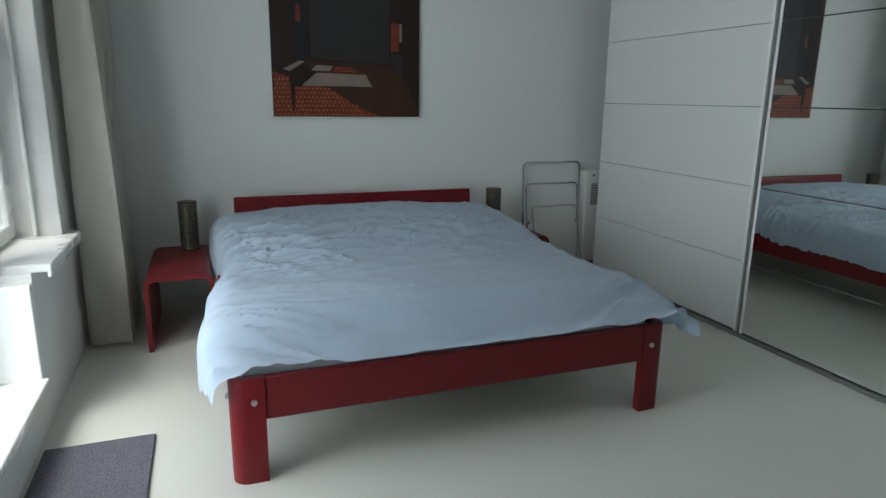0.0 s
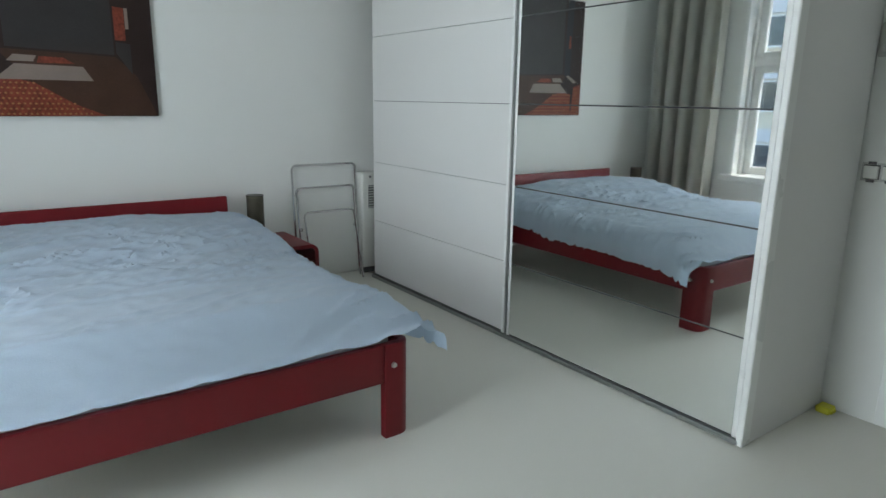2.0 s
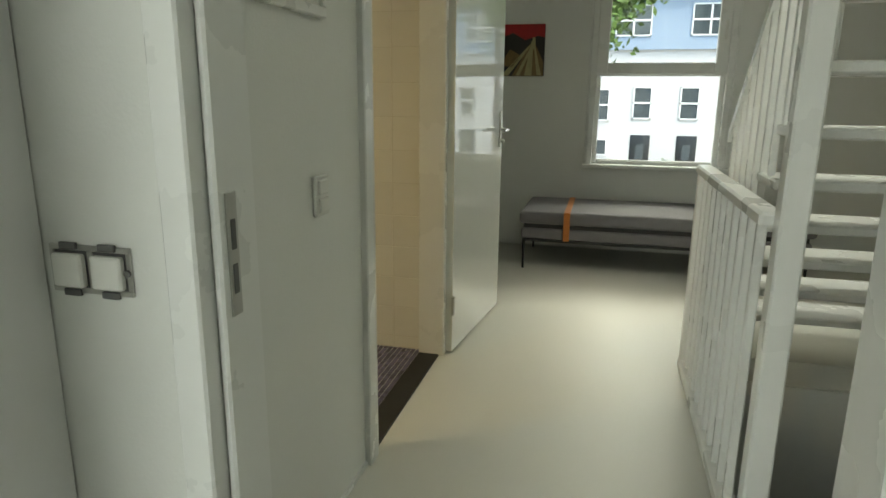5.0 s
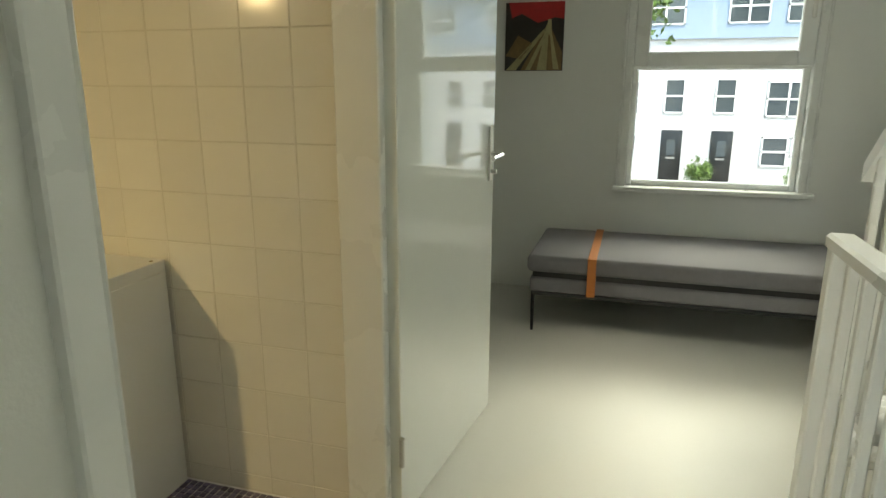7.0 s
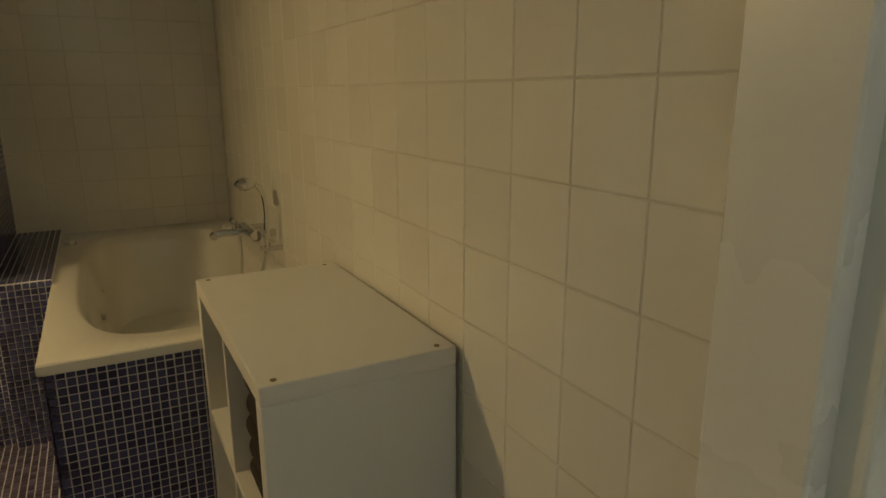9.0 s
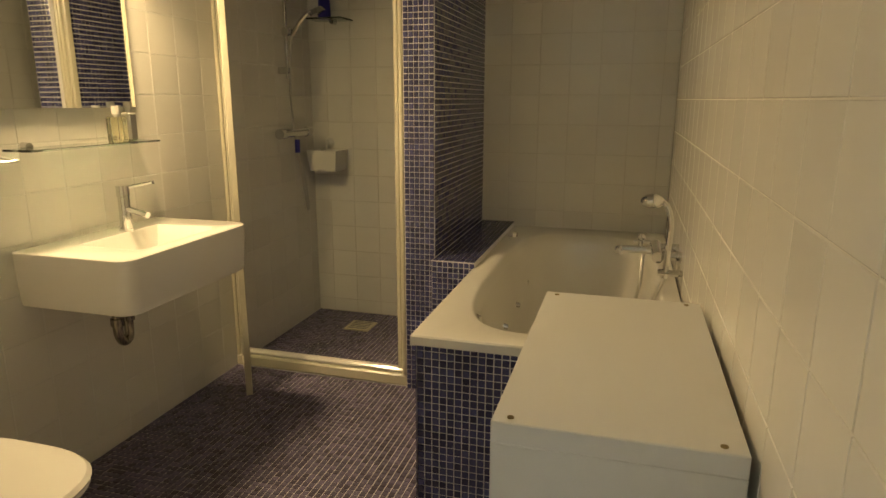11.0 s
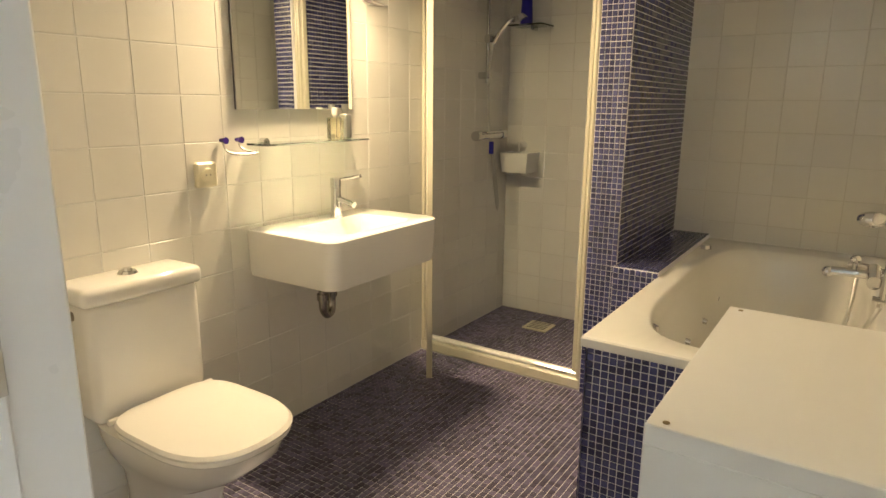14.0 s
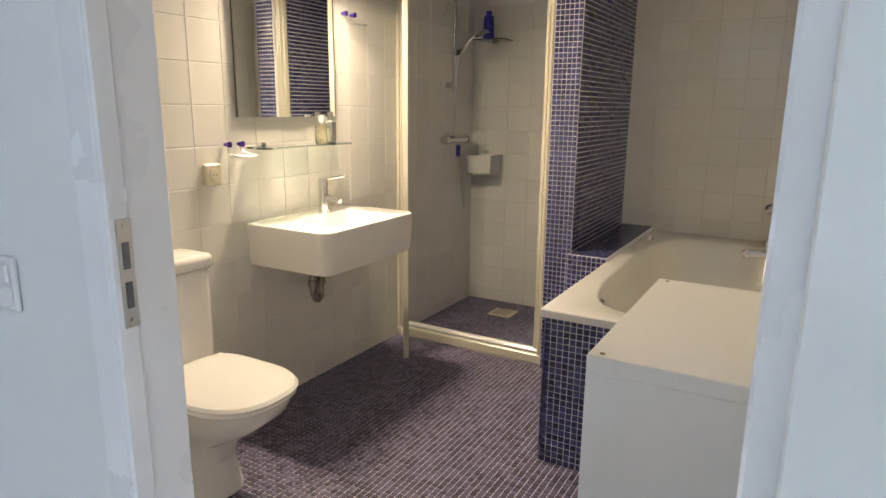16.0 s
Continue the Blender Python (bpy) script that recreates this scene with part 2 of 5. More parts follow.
def part(name, bm, material, parent, label="", smooth=True):
    """One mesh in world coordinates under a thing or a part."""
    ob = obj(name, bm, material, smooth)
    ob.parent = parent
    if not parent.parent:
        ob.matrix_parent_inverse = Matrix.Translation(-parent.location)
    if label:
        ob["label"] = label
    return ob


def single(name, bm, material, label, category, group="", smooth=True):
    return tagged(obj(name, bm, material, smooth), label, category, group)


def structure(name, bm, material, label, category):
    return tagged(obj(name, bm, material), label, category, kind="structure")


def boxes(rows, bevel=0.0):
    bm = bmesh.new()
    for r in rows:
        box(bm, *r, bevel)
    return bm


# ---- structure ----
H = 2.6
YN = 4.33   # bedroom end wall
XW = -0.245  # bedroom window wall
XM = 3.60   # wall between bedroom and landing, 0.11 thick
YB = 1.34   # landing wall with the bathroom door, 0.10 thick
XE = 5.72   # bathroom tiled side wall
YK = 4.56   # bathroom end wall
XF = 8.216  # front window wall

structure("floor", boxes([(XW - 0.3, 3.71, -1.3, YN + 0.1, -0.12, 0), (3.71, 4.45, -1.3, YB + 0.1, -0.12, 0), (4.45, 6.05, 0.16, YB + 0.1, -0.12, 0), (6.05, XF, -2.0, 2.5, -0.12, 0), (5.83, 6.05, YB + 0.1, 2.5, -0.12, 0)]), FLOOR, "pale grey-cream seamless cast resin floor with a soft sheen", "floor")
structure("ceiling", boxes([(XW - 0.3, 3.65, -1.3, YN + 0.1, H, H + 0.1), (3.65, 4.36, -2.0, YB + 0.1, H, H + 0.1), (6.1, XF + 0.2, -2.0, YB + 0.1, H, H + 0.1), (4.36, 6.1, -2.0, -0.88, H, H + 0.1), (4.36, 6.1, 0.235, YB + 0.1, H, H + 0.1), (5.83, XF + 0.2, YB + 0.1, 2.5, H, H + 0.1)]), CEIL, "plain white painted ceiling", "ceiling")
structure("wall_north", boxes([(XW - 0.3, 3.65, YN, YN + 0.12, 0, H)]), PLASTER, "off-white plastered bedroom wall behind the bed", "wall")
structure("wall_south", boxes([(XW - 0.3, 3.65, -1.42, -1.3, 0, H)]), PLASTER, "plain off-white plastered wall", "wall")
# window wall: tall casement with low sill and a higher window beside it
structure("wall_west", boxes([
    (XW - 0.3, XW, -1.3, 1.35, 0, H), (XW - 0.3, XW, 1.35, 2.83, 0, 0.185), (XW - 0.3, XW, 2.83, 3.44, 0, 0.59),
    (XW - 0.3, XW, 3.44, YN, 0, H), (XW - 0.3, XW, 1.35, 3.44, 2.38, H)]), PLASTER, "off-white plastered window wall with deep reveals", "wall")
structure("wall_between", boxes([(XM, 3.71, 1.185, YK + 0.1, 0, H), (XM, 3.71, -1.3, 0.262, 0, H), (XM, 3.71, 0.262, 1.185, 2.12, H)]), PLASTER, "off-white plastered wall with an open doorway", "wall")
structure("wall_landing", boxes([(3.71, 4.74, YB, YB + 0.1, 0, H), (5.70, 5.90, YB, YB + 0.1, 0, H), (4.74, 5.70, YB, YB + 0.1, 2.12, H)]), PLASTER, "off-white plastered landing wall with bathroom doorway", "wall")
structure("wall_east", boxes([
    (XF, XF + 0.3, -2.0, -0.27, 0, H), (XF, XF + 0.3, 0.775, 2.5, 0, H),
    (XF, XF + 0.3, -0.27, 0.775, 0, 0.675), (XF, XF + 0.3, -0.27, 0.775, 2.12, H)]), PLASTER, "off-white plastered front wall with window opening", "wall")
structure("wall_front_south", boxes([(3.65, XF + 0.3, -2.12, -2.0, -2.4, H), (3.65, 3.71, -2.0, -1.3, -2.4, H)]), PLASTER, "plain off-white plastered wall", "wall")
structure("wall_stairwell", boxes([(4.40, 6.1, 0.13, 0.16, -2.4, -0.12), (6.02, 6.05, -2.0, 0.16, -2.4, -0.12), (4.40, 4.45, -1.3, 0.16, -2.4, -0.12)]), PLASTER, "white plastered stairwell lining", "wall")

structure("wall_front_north", boxes([(5.90, XF, 2.38, 2.5, 0, H), (5.845, 5.90, YB + 0.1, 2.5, 0, H)]), PLASTER, "plain off-white plastered wall", "wall")

structure("wall_stairs", boxes([(3.71, 6.45, -1.0, -0.88, -0.12, H)]), PLASTER, "off-white plastered wall beside the stairs", "wall")

# shaft above the stairs is unseen; its open top holds the added fill light
structure("wall_stair_shaft", boxes([(4.26, 4.36, -0.98, 0.335, H + 0.1, 4.7), (6.1, 6.2, -0.98, 0.335, H + 0.1, 4.7), (4.36, 6.1, -0.98, -0.88, H + 0.1, 4.7), (4.36, 6.1, 0.235, 0.335, H + 0.1, 4.7),
                                     (4.26, 4.5, -0.98, 0.335, 4.7, 4.8), (5.9, 6.2, -0.98, 0.335, 4.7, 4.8)]), PLASTER, "off-white plastered stair shaft to the floor above", "wall")

# bathroom shell behind the tiles
structure("bathroom_wall_east", boxes([(XE + 0.0025, XE + 0.12, YB + 0.1, YK + 0.1, 0, H)]), GROUT, "grey grouted backing of the tiled wall", "wall")
structure("bathroom_wall_west", boxes([(3.704, 3.7095, YB + 0.1, YK + 0.1, 0, H)]), GROUT, "grey grouted backing of the tiled wall", "wall")
structure("bathroom_wall_end", boxes([(3.71, XE + 0.1, YK + 0.0025, YK + 0.12, 0, H)]), GROUT, "grey grouted backing of the tiled wall", "wall")
structure("bathroom_floor", boxes([(3.70, XE + 0.02, YB + 0.1, YK + 0.02, -0.06, 0.0)]), MGROUT, "grouted bed of the mosaic floor", "floor")
structure("bathroom_ceiling", boxes([(3.65, XE + 0.12, YB + 0.1, YK + 0.12, 2.45, 2.55)]), CEIL, "white painted bathroom ceiling", "ceiling")
structure("door_threshold", boxes([(4.77, 5.67, YB, YB + 0.1, -0.02, 0.008)], 0.003), BLACKM, "dark strip under the bathroom doorway", "threshold")


def casing(name, rows, label):
    return structure(name, boxes(rows, 0.004), PAINT, label, "door frame")


# bathroom door frame with rebate on the landing side
casing("door_frame_bathroom", [
    (4.69, 4.755, YB - 0.022, YB + 0.103, 0, 2.13), (4.755, 4.765, YB - 0.022, YB + 0.018, 0, 2.13), 
    (5.675, 5.735, YB - 0.022, YB + 0.103, 0, 2.13),
    (4.765, 5.675, YB - 0.022, YB + 0.103, 2.08, 2.13)], "white glossy door frame of the bathroom with rebate")
casing("door_frame_bedroom", [
    (XM - 0.005, 3.725, 1.14, 1.19, 0, 2.14), (XM - 0.005, 3.725, 0.252, 0.302, 0, 2.14), (XM - 0.005, 3.725, 0.302, 1.14, 2.09, 2.14),
    (XM + 0.03, 3.73, 1.125, 1.14, 0, 2.09)], "white glossy door frame of the bedroom")


def strike(place, axis):
    x, y, z = place
    t = thing("strike_plate", place, "worn steel strike plate with two slots in the frame", "strike plate")
    if axis == "x":
        part("plate", bx(x, x + 0.003, y - 0.013, y + 0.013, z - 0.09, z + 0.09, 0.001), STEEL, t)
        for dz in (-0.035, 0.03):
            part("slot", bx(x + 0.002, x + 0.0045, y - 0.007, y + 0.006, z + dz - 0.022, z + dz + 0.022, 0.001), GRILL, t, "dark latch slot")
        for dz in (-0.078, 0.078):
            part("screw", cyl((x + 0.002, y, z + dz), (x + 0.005, y, z + dz), 0.004, seg=10), STEEL, t)
    else:
        part("plate", bx(x - 0.013, x + 0.013, y - 0.003, y, z - 0.09, z + 0.09, 0.001), STEEL, t)
        for dz in (-0.035, 0.03):
            part("slot", bx(x - 0.006, x + 0.006, y - 0.0045, y - 0.002, z + dz - 0.022, z + dz + 0.022, 0.001), GRILL, t, "dark latch slot")


strike((4.765, 1.344, 1.035), "x")
strike((3.66, 1.125, 1.0), "y")

# bathroom door folded back against the landing wall
door = thing("door_1", (5.70, 1.285, 0), "white high-gloss flush door, opened flat against the landing wall", "door")
door["kind"] = "structure"
th = math.atan2(-0.091, 0.824)
dm = Matrix.Translation((5.705, 1.283, 0)) @ Matrix.Rotation(th, 4, "Z")


def turned(bm, m):
    bmesh.ops.transform(bm, matrix=m, verts=bm.verts)
    return bm


part("leaf", turned(bx(0, 0.80, 0, 0.04, 0.012, 2.09, 0.003), dm), DOORP, door)
handle = part("escutcheon", turned(bx(0.735, 0.765, -0.008, 0.0, 0.95, 1.15, 0.003), dm), PLASTIC, door, "brushed steel handle plate")
part("lever", turned(tube(smooth_path([(0.75, -0.004, 1.05), (0.75, -0.045, 1.05), (0.735, -0.055, 1.05), (0.63, -0.055, 1.045)]), 0.009), dm), CHROME, handle, "chrome lever handle")
part("lever", turned(tube(smooth_path([(0.75, 0.04, 1.05), (0.75, 0.075, 1.05), (0.765, 0.082, 1.05), (0.81, 0.08, 1.05)]), 0.009), dm), CHROME, handle, "chrome lever handle")
part("key_knob", turned(cyl((0.75, -0.008, 0.985), (0.75, -0.028, 0.985), 0.009), dm), STEEL, handle)
part("lock_plate", turned(bx(0.799, 0.803, 0.01, 0.03, 0.93, 1.15), dm), STEEL, door)
for z in (0.25, 1.85):
    part("hinge", cyl((5.695, 1.277, z - 0.045), (5.695, 1.277, z + 0.045), 0.009), STEEL, door, "steel hinge knuckle")

structure("baseboard", boxes([(3.735, 4.70, YB - 0.008, YB, 0, 0.018), (XM - 0.01, XM, -1.3, 0.25, 0, 0.03)]), PAINT, "low white skirting strip", "baseboard")


def sash(win, axis, plane, a0, a1, z0, z1, w, d, pane_at):
    """Sash bars round one pane, in the plane x = plane."""
    f = boxes([(plane, plane + d, a0, a0 + w, z0, z1), (plane, plane + d, a1 - w, a1, z0, z1),
               (plane, plane + d, a0 + w, a1 - w, z0, z0 + w), (plane, plane + d, a0 + w, a1 - w, z1 - w, z1)], 0.006)
    s = part("window_frame", f, PAINT, win)
    p = part("pane", bx(pane_at, pane_at + 0.006, a0 + w - 0.005, a1 - w + 0.005, z0 + w - 0.005, z1 - w + 0.005), GLASS, s, "clear glass pane")
    p.visible_shadow = False
    return s


# bedroom window
w1 = thing("window_1", (XW, 2.4, 0.185), "white painted wooden window with deep white sill", "window")
w1["kind"] = "structure"
part("reveal", boxes([(XW - 0.30, XW + 0.004, 3.405, 3.44, 0.59, 2.38), (XW - 0.30, XW - 0.12, 2.80, 2.86, 0.59, 2.38), (XW - 0.30, XW + 0.004, 1.35, 1.385, 0.185, 2.38),
                      (XW - 0.30, XW + 0.004, 1.385, 3.405, 2.34, 2.38), (XW - 0.30, XW + 0.003, 2.78, 2.83, 0.185, 0.56)], 0.004), PAINT, w1)
part("mullion_strip", boxes([(XW - 0.1, XW - 0.085, 3.38, 3.405, 0.62, 2.34)], 0.003), PAINT, w1)
part("window_sill", boxes([(XW - 0.30, XW + 0.06, 2.86, 3.50, 0.585, 0.615), (XW + 0.045, XW + 0.06, 2.86, 3.50, 0.565, 0.59)], 0.004), PAINT, w1, "white painted sill board with drip nose")
part("window_sill", bx(XW - 0.30, XW + 0.02, 1.36, 2.80, 0.165, 0.20, 0.004), PAINT, w1, "low white sill")
sash(w1, "x", XW - 0.22, 2.86, 3.405, 0.62, 1.55, 0.065, 0.05, XW - 0.2)
sash(w1, "x", XW - 0.22, 2.86, 3.405, 1.60, 2.34, 0.065, 0.05, XW - 0.2)
sash(w1, "x", XW - 0.22, 1.385, 2.78, 0.20, 1.55, 0.07, 0.05, XW - 0.2)
sash(w1, "x", XW - 0.22, 1.385, 2.78, 1.60, 2.34, 0.07, 0.05, XW - 0.2)
part("transom", boxes([(XW - 0.25, XW - 0.15, 1.385, 3.405, 1.54, 1.61)], 0.005), PAINT, w1)

# front window
w2 = thing("window_2", (XF, 0.25, 0.675), "white painted sash window over a slim sill", "window")
w2["kind"] = "structure"
part("window_frame", boxes([(XF - 0.02, XF + 0.14, 0.73, 0.775, 0.70, 2.12), (XF - 0.02, XF + 0.14, -0.27, -0.225, 0.70, 2.12), (XF - 0.02, XF + 0.14, -0.225, 0.73, 2.08, 2.12),
                            (XF - 0.015, XF + 0.06, 0.775, 0.79, 0.70, 2.13), (XF - 0.015, XF + 0.06, -0.285, -0.27, 0.70, 2.13)], 0.004), PAINT, w2)
part("window_sill", bx(XF - 0.06, XF + 0.14, -0.31, 0.80, 0.675, 0.705, 0.005), PAINT, w2)
sash(w2, "x", XF + 0.04, -0.225, 0.73, 0.705, 1.43, 0.035, 0.05, XF + 0.065)
sash(w2, "x", XF - 0.01, -0.225, 0.73, 1.41, 2.08, 0.085, 0.05, XF + 0.015)
part("meeting_rail", bx(XF, XF + 0.09, -0.225, 0.73, 1.40, 1.47, 0.005), PAINT, w2)
part("sash_handle", bx(XF - 0.03, XF - 0.01, -0.20, -0.18, 1.66, 1.80, 0.004), PLASTIC, w2)
part("blind", bx(XF - 0.018, XF + 0.03, -0.22, 0.725, 2.03, 2.08, 0.008), PLASTIC, w2, "rolled up white blind")


# ---- outside ----
structure("ground", bx(-60, 300, -200, 200, -2.6, -2.5), GROUND, "paved street ground in pale brick", "ground")


def far_window(house, x, y0, y1, z0, z1, cols=1, rows=2):
    w = part("window", boxes([(x - 0.06, x + 0.03, y0, y0 + 0.06, z0, z1), (x - 0.06, x + 0.03, y1 - 0.06, y1, z0, z1), (x - 0.06, x + 0.03, y0, y1, z0, z0 + 0.06), (x - 0.06, x + 0.03, y0, y1, z1 - 0.06, z1)]
                   + [(x - 0.06, x + 0.03, y0 + (y1 - y0) * k / cols - 0.04, y0 + (y1 - y0) * k / cols + 0.04, z0, z1) for k in range(1, cols)]
                   + [(x - 0.06, x + 0.03, y0, y1, z0 + (z1 - z0) * k / rows - 0.04, z0 + (z1 - z0) * k / rows + 0.04) for k in range(1, rows)]), PAINT, house)
    part("pane", bx(x - 0.02, x + 0.02, y0 + 0.03, y1 - 0.03, z0 + 0.03, z1 - 0.03), DARKW, w, "dark reflecting glass")


def terrace_house(y0, door_side):
    x = 33.0
    h = thing("terraced_house", (x, y0 + 2.6, -2.5), "white rendered terraced house with blue-grey clad top storey", "house", "terrace across the street")
    part("wall", bx(x, x + 9, y0, y0 + 5.2, -2.5, 3.3), FACADE, h)
    part("upper_storey", bx(x - 0.15, x + 9, y0, y0 + 5.2, 3.3, 5.75), BLUEF, h, "blue-grey clad top storey")
    part("roof", bx(x - 0.6, x + 9.2, y0 - 0.02, y0 + 5.22, 5.75, 6.05), ROOF, h, "dark flat roof edge")
    dy = y0 + (3.83 if door_side else 0.6)
    dr = part("door", boxes([(x - 0.04, x + 0.05, dy, dy + 0.85, -2.45, -0.35)], 0.02), BLACKD, h, "black panelled front door")
    part("pane", bx(x - 0.06, x - 0.03, dy + 0.25, dy + 0.6, -1.4, -0.75), DARKW, dr)
    part("letter_slot", bx(x - 0.07, x - 0.03, dy + 0.25, dy + 0.6, -1.55, -1.47), STEEL, dr)
    far_window(h, x, dy + 0.05, dy + 0.85, 0.35, 1.75)
    wy = y0 + (1.15 if door_side else 2.45)
    far_window(h, x, wy, wy + 1.6, 0.25, 1.65, 2, 2)
    far_window(h, x, wy + 0.6, wy + 1.6, -1.75, -0.55, 1, 2)
    far_window(h, x, wy, wy + 0.5, -1.3, -0.55, 1, 1)
    for k in (0.9, 3.0):
        far_window(h, x - 0.15, y0 + k, y0 + k + 1.5, 3.85, 5.15, 2, 2)


for i in range(-4, 5):
    terrace_house(-1.85 + 5.2 * i, i % 2 != 0)


rear = thing("apartment_block", (-24.0, 6.0, -2.5), "cream brick apartment block with white bands and window rows", "apartment block")
part("wall", bx(-32, -24, -30, 42, -2.5, 9.0), mat("cream_brick", (0.62, 0.56, 0.42), 0.9, vary=0.12, scale=0.8, fine=14, bump=0.2), rear)
part("roof", bx(-32.2, -23.6, -30.2, 42.2, 9.0, 9.3), ROOF, rear, "dark flat roof edge")
for k in range(4):
    z = -2.2 + 2.8 * k
    part("band", bx(-24.05, -23.85, -30, 42, z + 1.75, z + 2.35), FACADE, rear, "white rendered floor band")
    for i in range(18):
        y = -28 + 3.9 * i
        w = part("window", boxes([(-24.04, -23.93, y, y + 2.4, z + 0.3, z + 0.37), (-24.04, -23.93, y, y + 2.4, z + 1.62, z + 1.69), (-24.04, -23.93, y, y + 0.07, z + 0.37, z + 1.62), (-24.04, -23.93, y + 2.33, y + 2.4, z + 0.37, z + 1.62), (-24.04, -23.93, y + 1.16, y + 1.24, z + 0.37, z + 1.62)]), PAINT, rear)
        part("pane", bx(-24.03, -23.98, y + 0.05, y + 2.35, z + 0.35, z + 1.64), DARKW, w, "dark reflecting glass")


def leaf_cloud(n, centre, radii, seed, size):
    rng = np.random.RandomState(seed)
    clumps = rng.normal(0, 0.52, (26, 3)) * radii + centre
    pick = rng.randint(0, 26, n)
    c = clumps[pick] + rng.normal(0, 0.26, (n, 3)) * np.minimum(radii, 1.4)
    a = rng.normal(0, 1, (n, 3))
    a /= np.linalg.norm(a, axis=1)[:, None]
    b = np.cross(a, rng.normal(0, 1, (n, 3)))
    b /= np.linalg.norm(b, axis=1)[:, None]
    s = size * rng.uniform(0.6, 1.3, n)[:, None]
    v = np.stack([c - a * s, c + b * s * 0.45, c + a * s, c - b * s * 0.45], 1).reshape(-1, 3)
    f = np.arange(4 * n).reshape(-1, 4)
    me = bpy.data.meshes.new("crown")
    me.from_pydata(v.tolist(), [], f.tolist())
    me.materials.append(LEAF)
    return me


def tree(x, y, top, seed, radii):
    rng = random.Random(seed)
    t = thing("tree", (x, y, -2.5), "street tree with bright green leaves", "tree", "street trees")
    bm = cyl((x, y, -2.5), (x + 0.1, y, top), 0.16, 0.07, 12)
    for k in range(7):
        a = k * 0.9 + rng.random()
        z = top - 1.6 + 0.35 * k
        cyl((x, y, z - 0.3), (x + math.cos(a) * radii[0] * 0.7, y + math.sin(a) * radii[1] * 0.7, z + 0.9), 0.05, 0.015, 8, bm)
    part("trunk", bm, BARK, t)
    ob = new("crown", leaf_cloud(9000, np.array((x, y, top + 0.7)), np.array(radii), seed, 0.11))
    ob.parent = t
    ob.matrix_parent_inverse = Matrix.Translation(-t.location)


tree(19.0, 1.75, 3.3, 3, (1.6, 1.7, 1.0))
tree(23.0, -5.6, 4.2, 5, (1.8, 1.9, 1.2))
for k, (y, s) in enumerate([(-1.75, 0.6), (-2.15, 0.55), (-5.4, 0.5)]):
    tree_s = thing("shrub", (31.9, y, -2.5), "small yellow-green front garden shrub", "shrub", "front garden shrubs")
    ob = new("leaves", leaf_cloud(700, np.array((31.9, y, -2.0)), np.array((0.25, 0.3 * s * 1.6, 0.42)), 20 + k, 0.07))
    ob.parent = tree_s
    ob.matrix_parent_inverse = Matrix.Translation(-tree_s.location)


# ---- bedroom ----
def duvet_skin():
    nx, ny = 130, 170
    bm = bmesh.new()
    rows = []
    for j in range(ny):
        v = j / (ny - 1)
        row = []
        for i in range(nx):
            u = i / (nx - 1) * 2 - 1
            y = 2.165 + v * 1.90
            # crown of the bed, higher over the pillows
            rise = min(1, v / 0.11)
            rise = rise * rise * (3 - 2 * rise)
            top = 0.385 + 0.145 * rise + 0.075 * min(1, max(0, (v - 0.55) / 0.3)) - 0.05 * max(0, (v - 0.94) / 0.06)
            a = abs(u)
            half = 0.905 + 0.03 * math.sin(v * 8 + (2 if u > 0 else 0)) - 0.07 * v + (0.04 if u > 0 else -0.02) * (1 - rise)
            flat = 0.66
            crown = 0.03 * rise
            if a < flat:
                x, z = a / flat * (half - 0.13), top - crown * (a / flat) ** 3
            else:
                k = (a - flat) / (1 - flat)
                ang = min(1.0, k * 1.5) * math.pi / 2
                x = half - 0.13 + 0.125 * math.sin(ang) + 0.012 * k
                z = top - crown - (0.05 + 0.07 * rise) * (1 - math.cos(ang)) - max(0, k - 0.5) * ((0.10 + 0.03 * rise) if u > 0 else (0.08 + 0.16 * rise))
            p = Vector((1.235 + (x if u > 0 else -x), y, z))
            n1 = noise.noise(Vector((p.x * 2.0, p.y * 1.8, 3.1)))
            n2 = noise.noise(Vector((p.x * 2.5 + 1.2 * n1, p.y * 10 + 3 * n1, 7.7)))
            n3 = noise.noise(Vector((p.x * 1.6 + p.y * 2.0 + 2 * n1, p.y * 11 - p.x * 4 + 2 * n2, 1.3)))
            n4 = noise.noise(Vector((p.x * 7 - p.y * 9 + n2, p.y * 9 + p.x * 6, 5.3)))
            w = 0.3 + 0.7 * math.exp(-((v - 0.58) / 0.25) ** 2)
            ridge = (1 - min(1, abs(n3) * 3.2)) ** 2
            ridge4 = (1 - min(1, abs(n4) * 3.0)) ** 2
            p.z += 0.02 * n1 * rise + w * (0.013 * n2 + 0.018 * ridge + 0.010 * ridge4)
            # slanting folds gathered at the foot corners
            foot = math.exp(-(v / 0.16) ** 2) * min(1, max(0, (a - 0.25) / 0.4))
            fold = noise.noise(Vector((p.x * 2.2 + p.y * 3, p.y * 17 + (6 if u < 0 else -6) * p.x, 9.1)))
            p.z += foot * 0.028 * (1 - min(1, abs(fold) * 2.6)) ** 2
            if a > flat:
                p.x += (1 if u > 0 else -1) * 0.018 * noise.noise(Vector((0.4, p.y * 7, u)))
            row.append(bm.verts.new(p))
        rows.append(row)
    for a, b in zip(rows, rows[1:]):
        for i in range(nx - 1):
            bm.faces.new((a[i], a[i + 1], b[i + 1], b[i]))
    r = bmesh.ops.solidify(bm, geom=list(bm.faces), thickness=0.03)
    return bm


def red_board(x0, x1, y0, y1, z0, z1, bev=0.008):
    return bx(x0, x1, y0, y1, z0, z1, bev, 3)


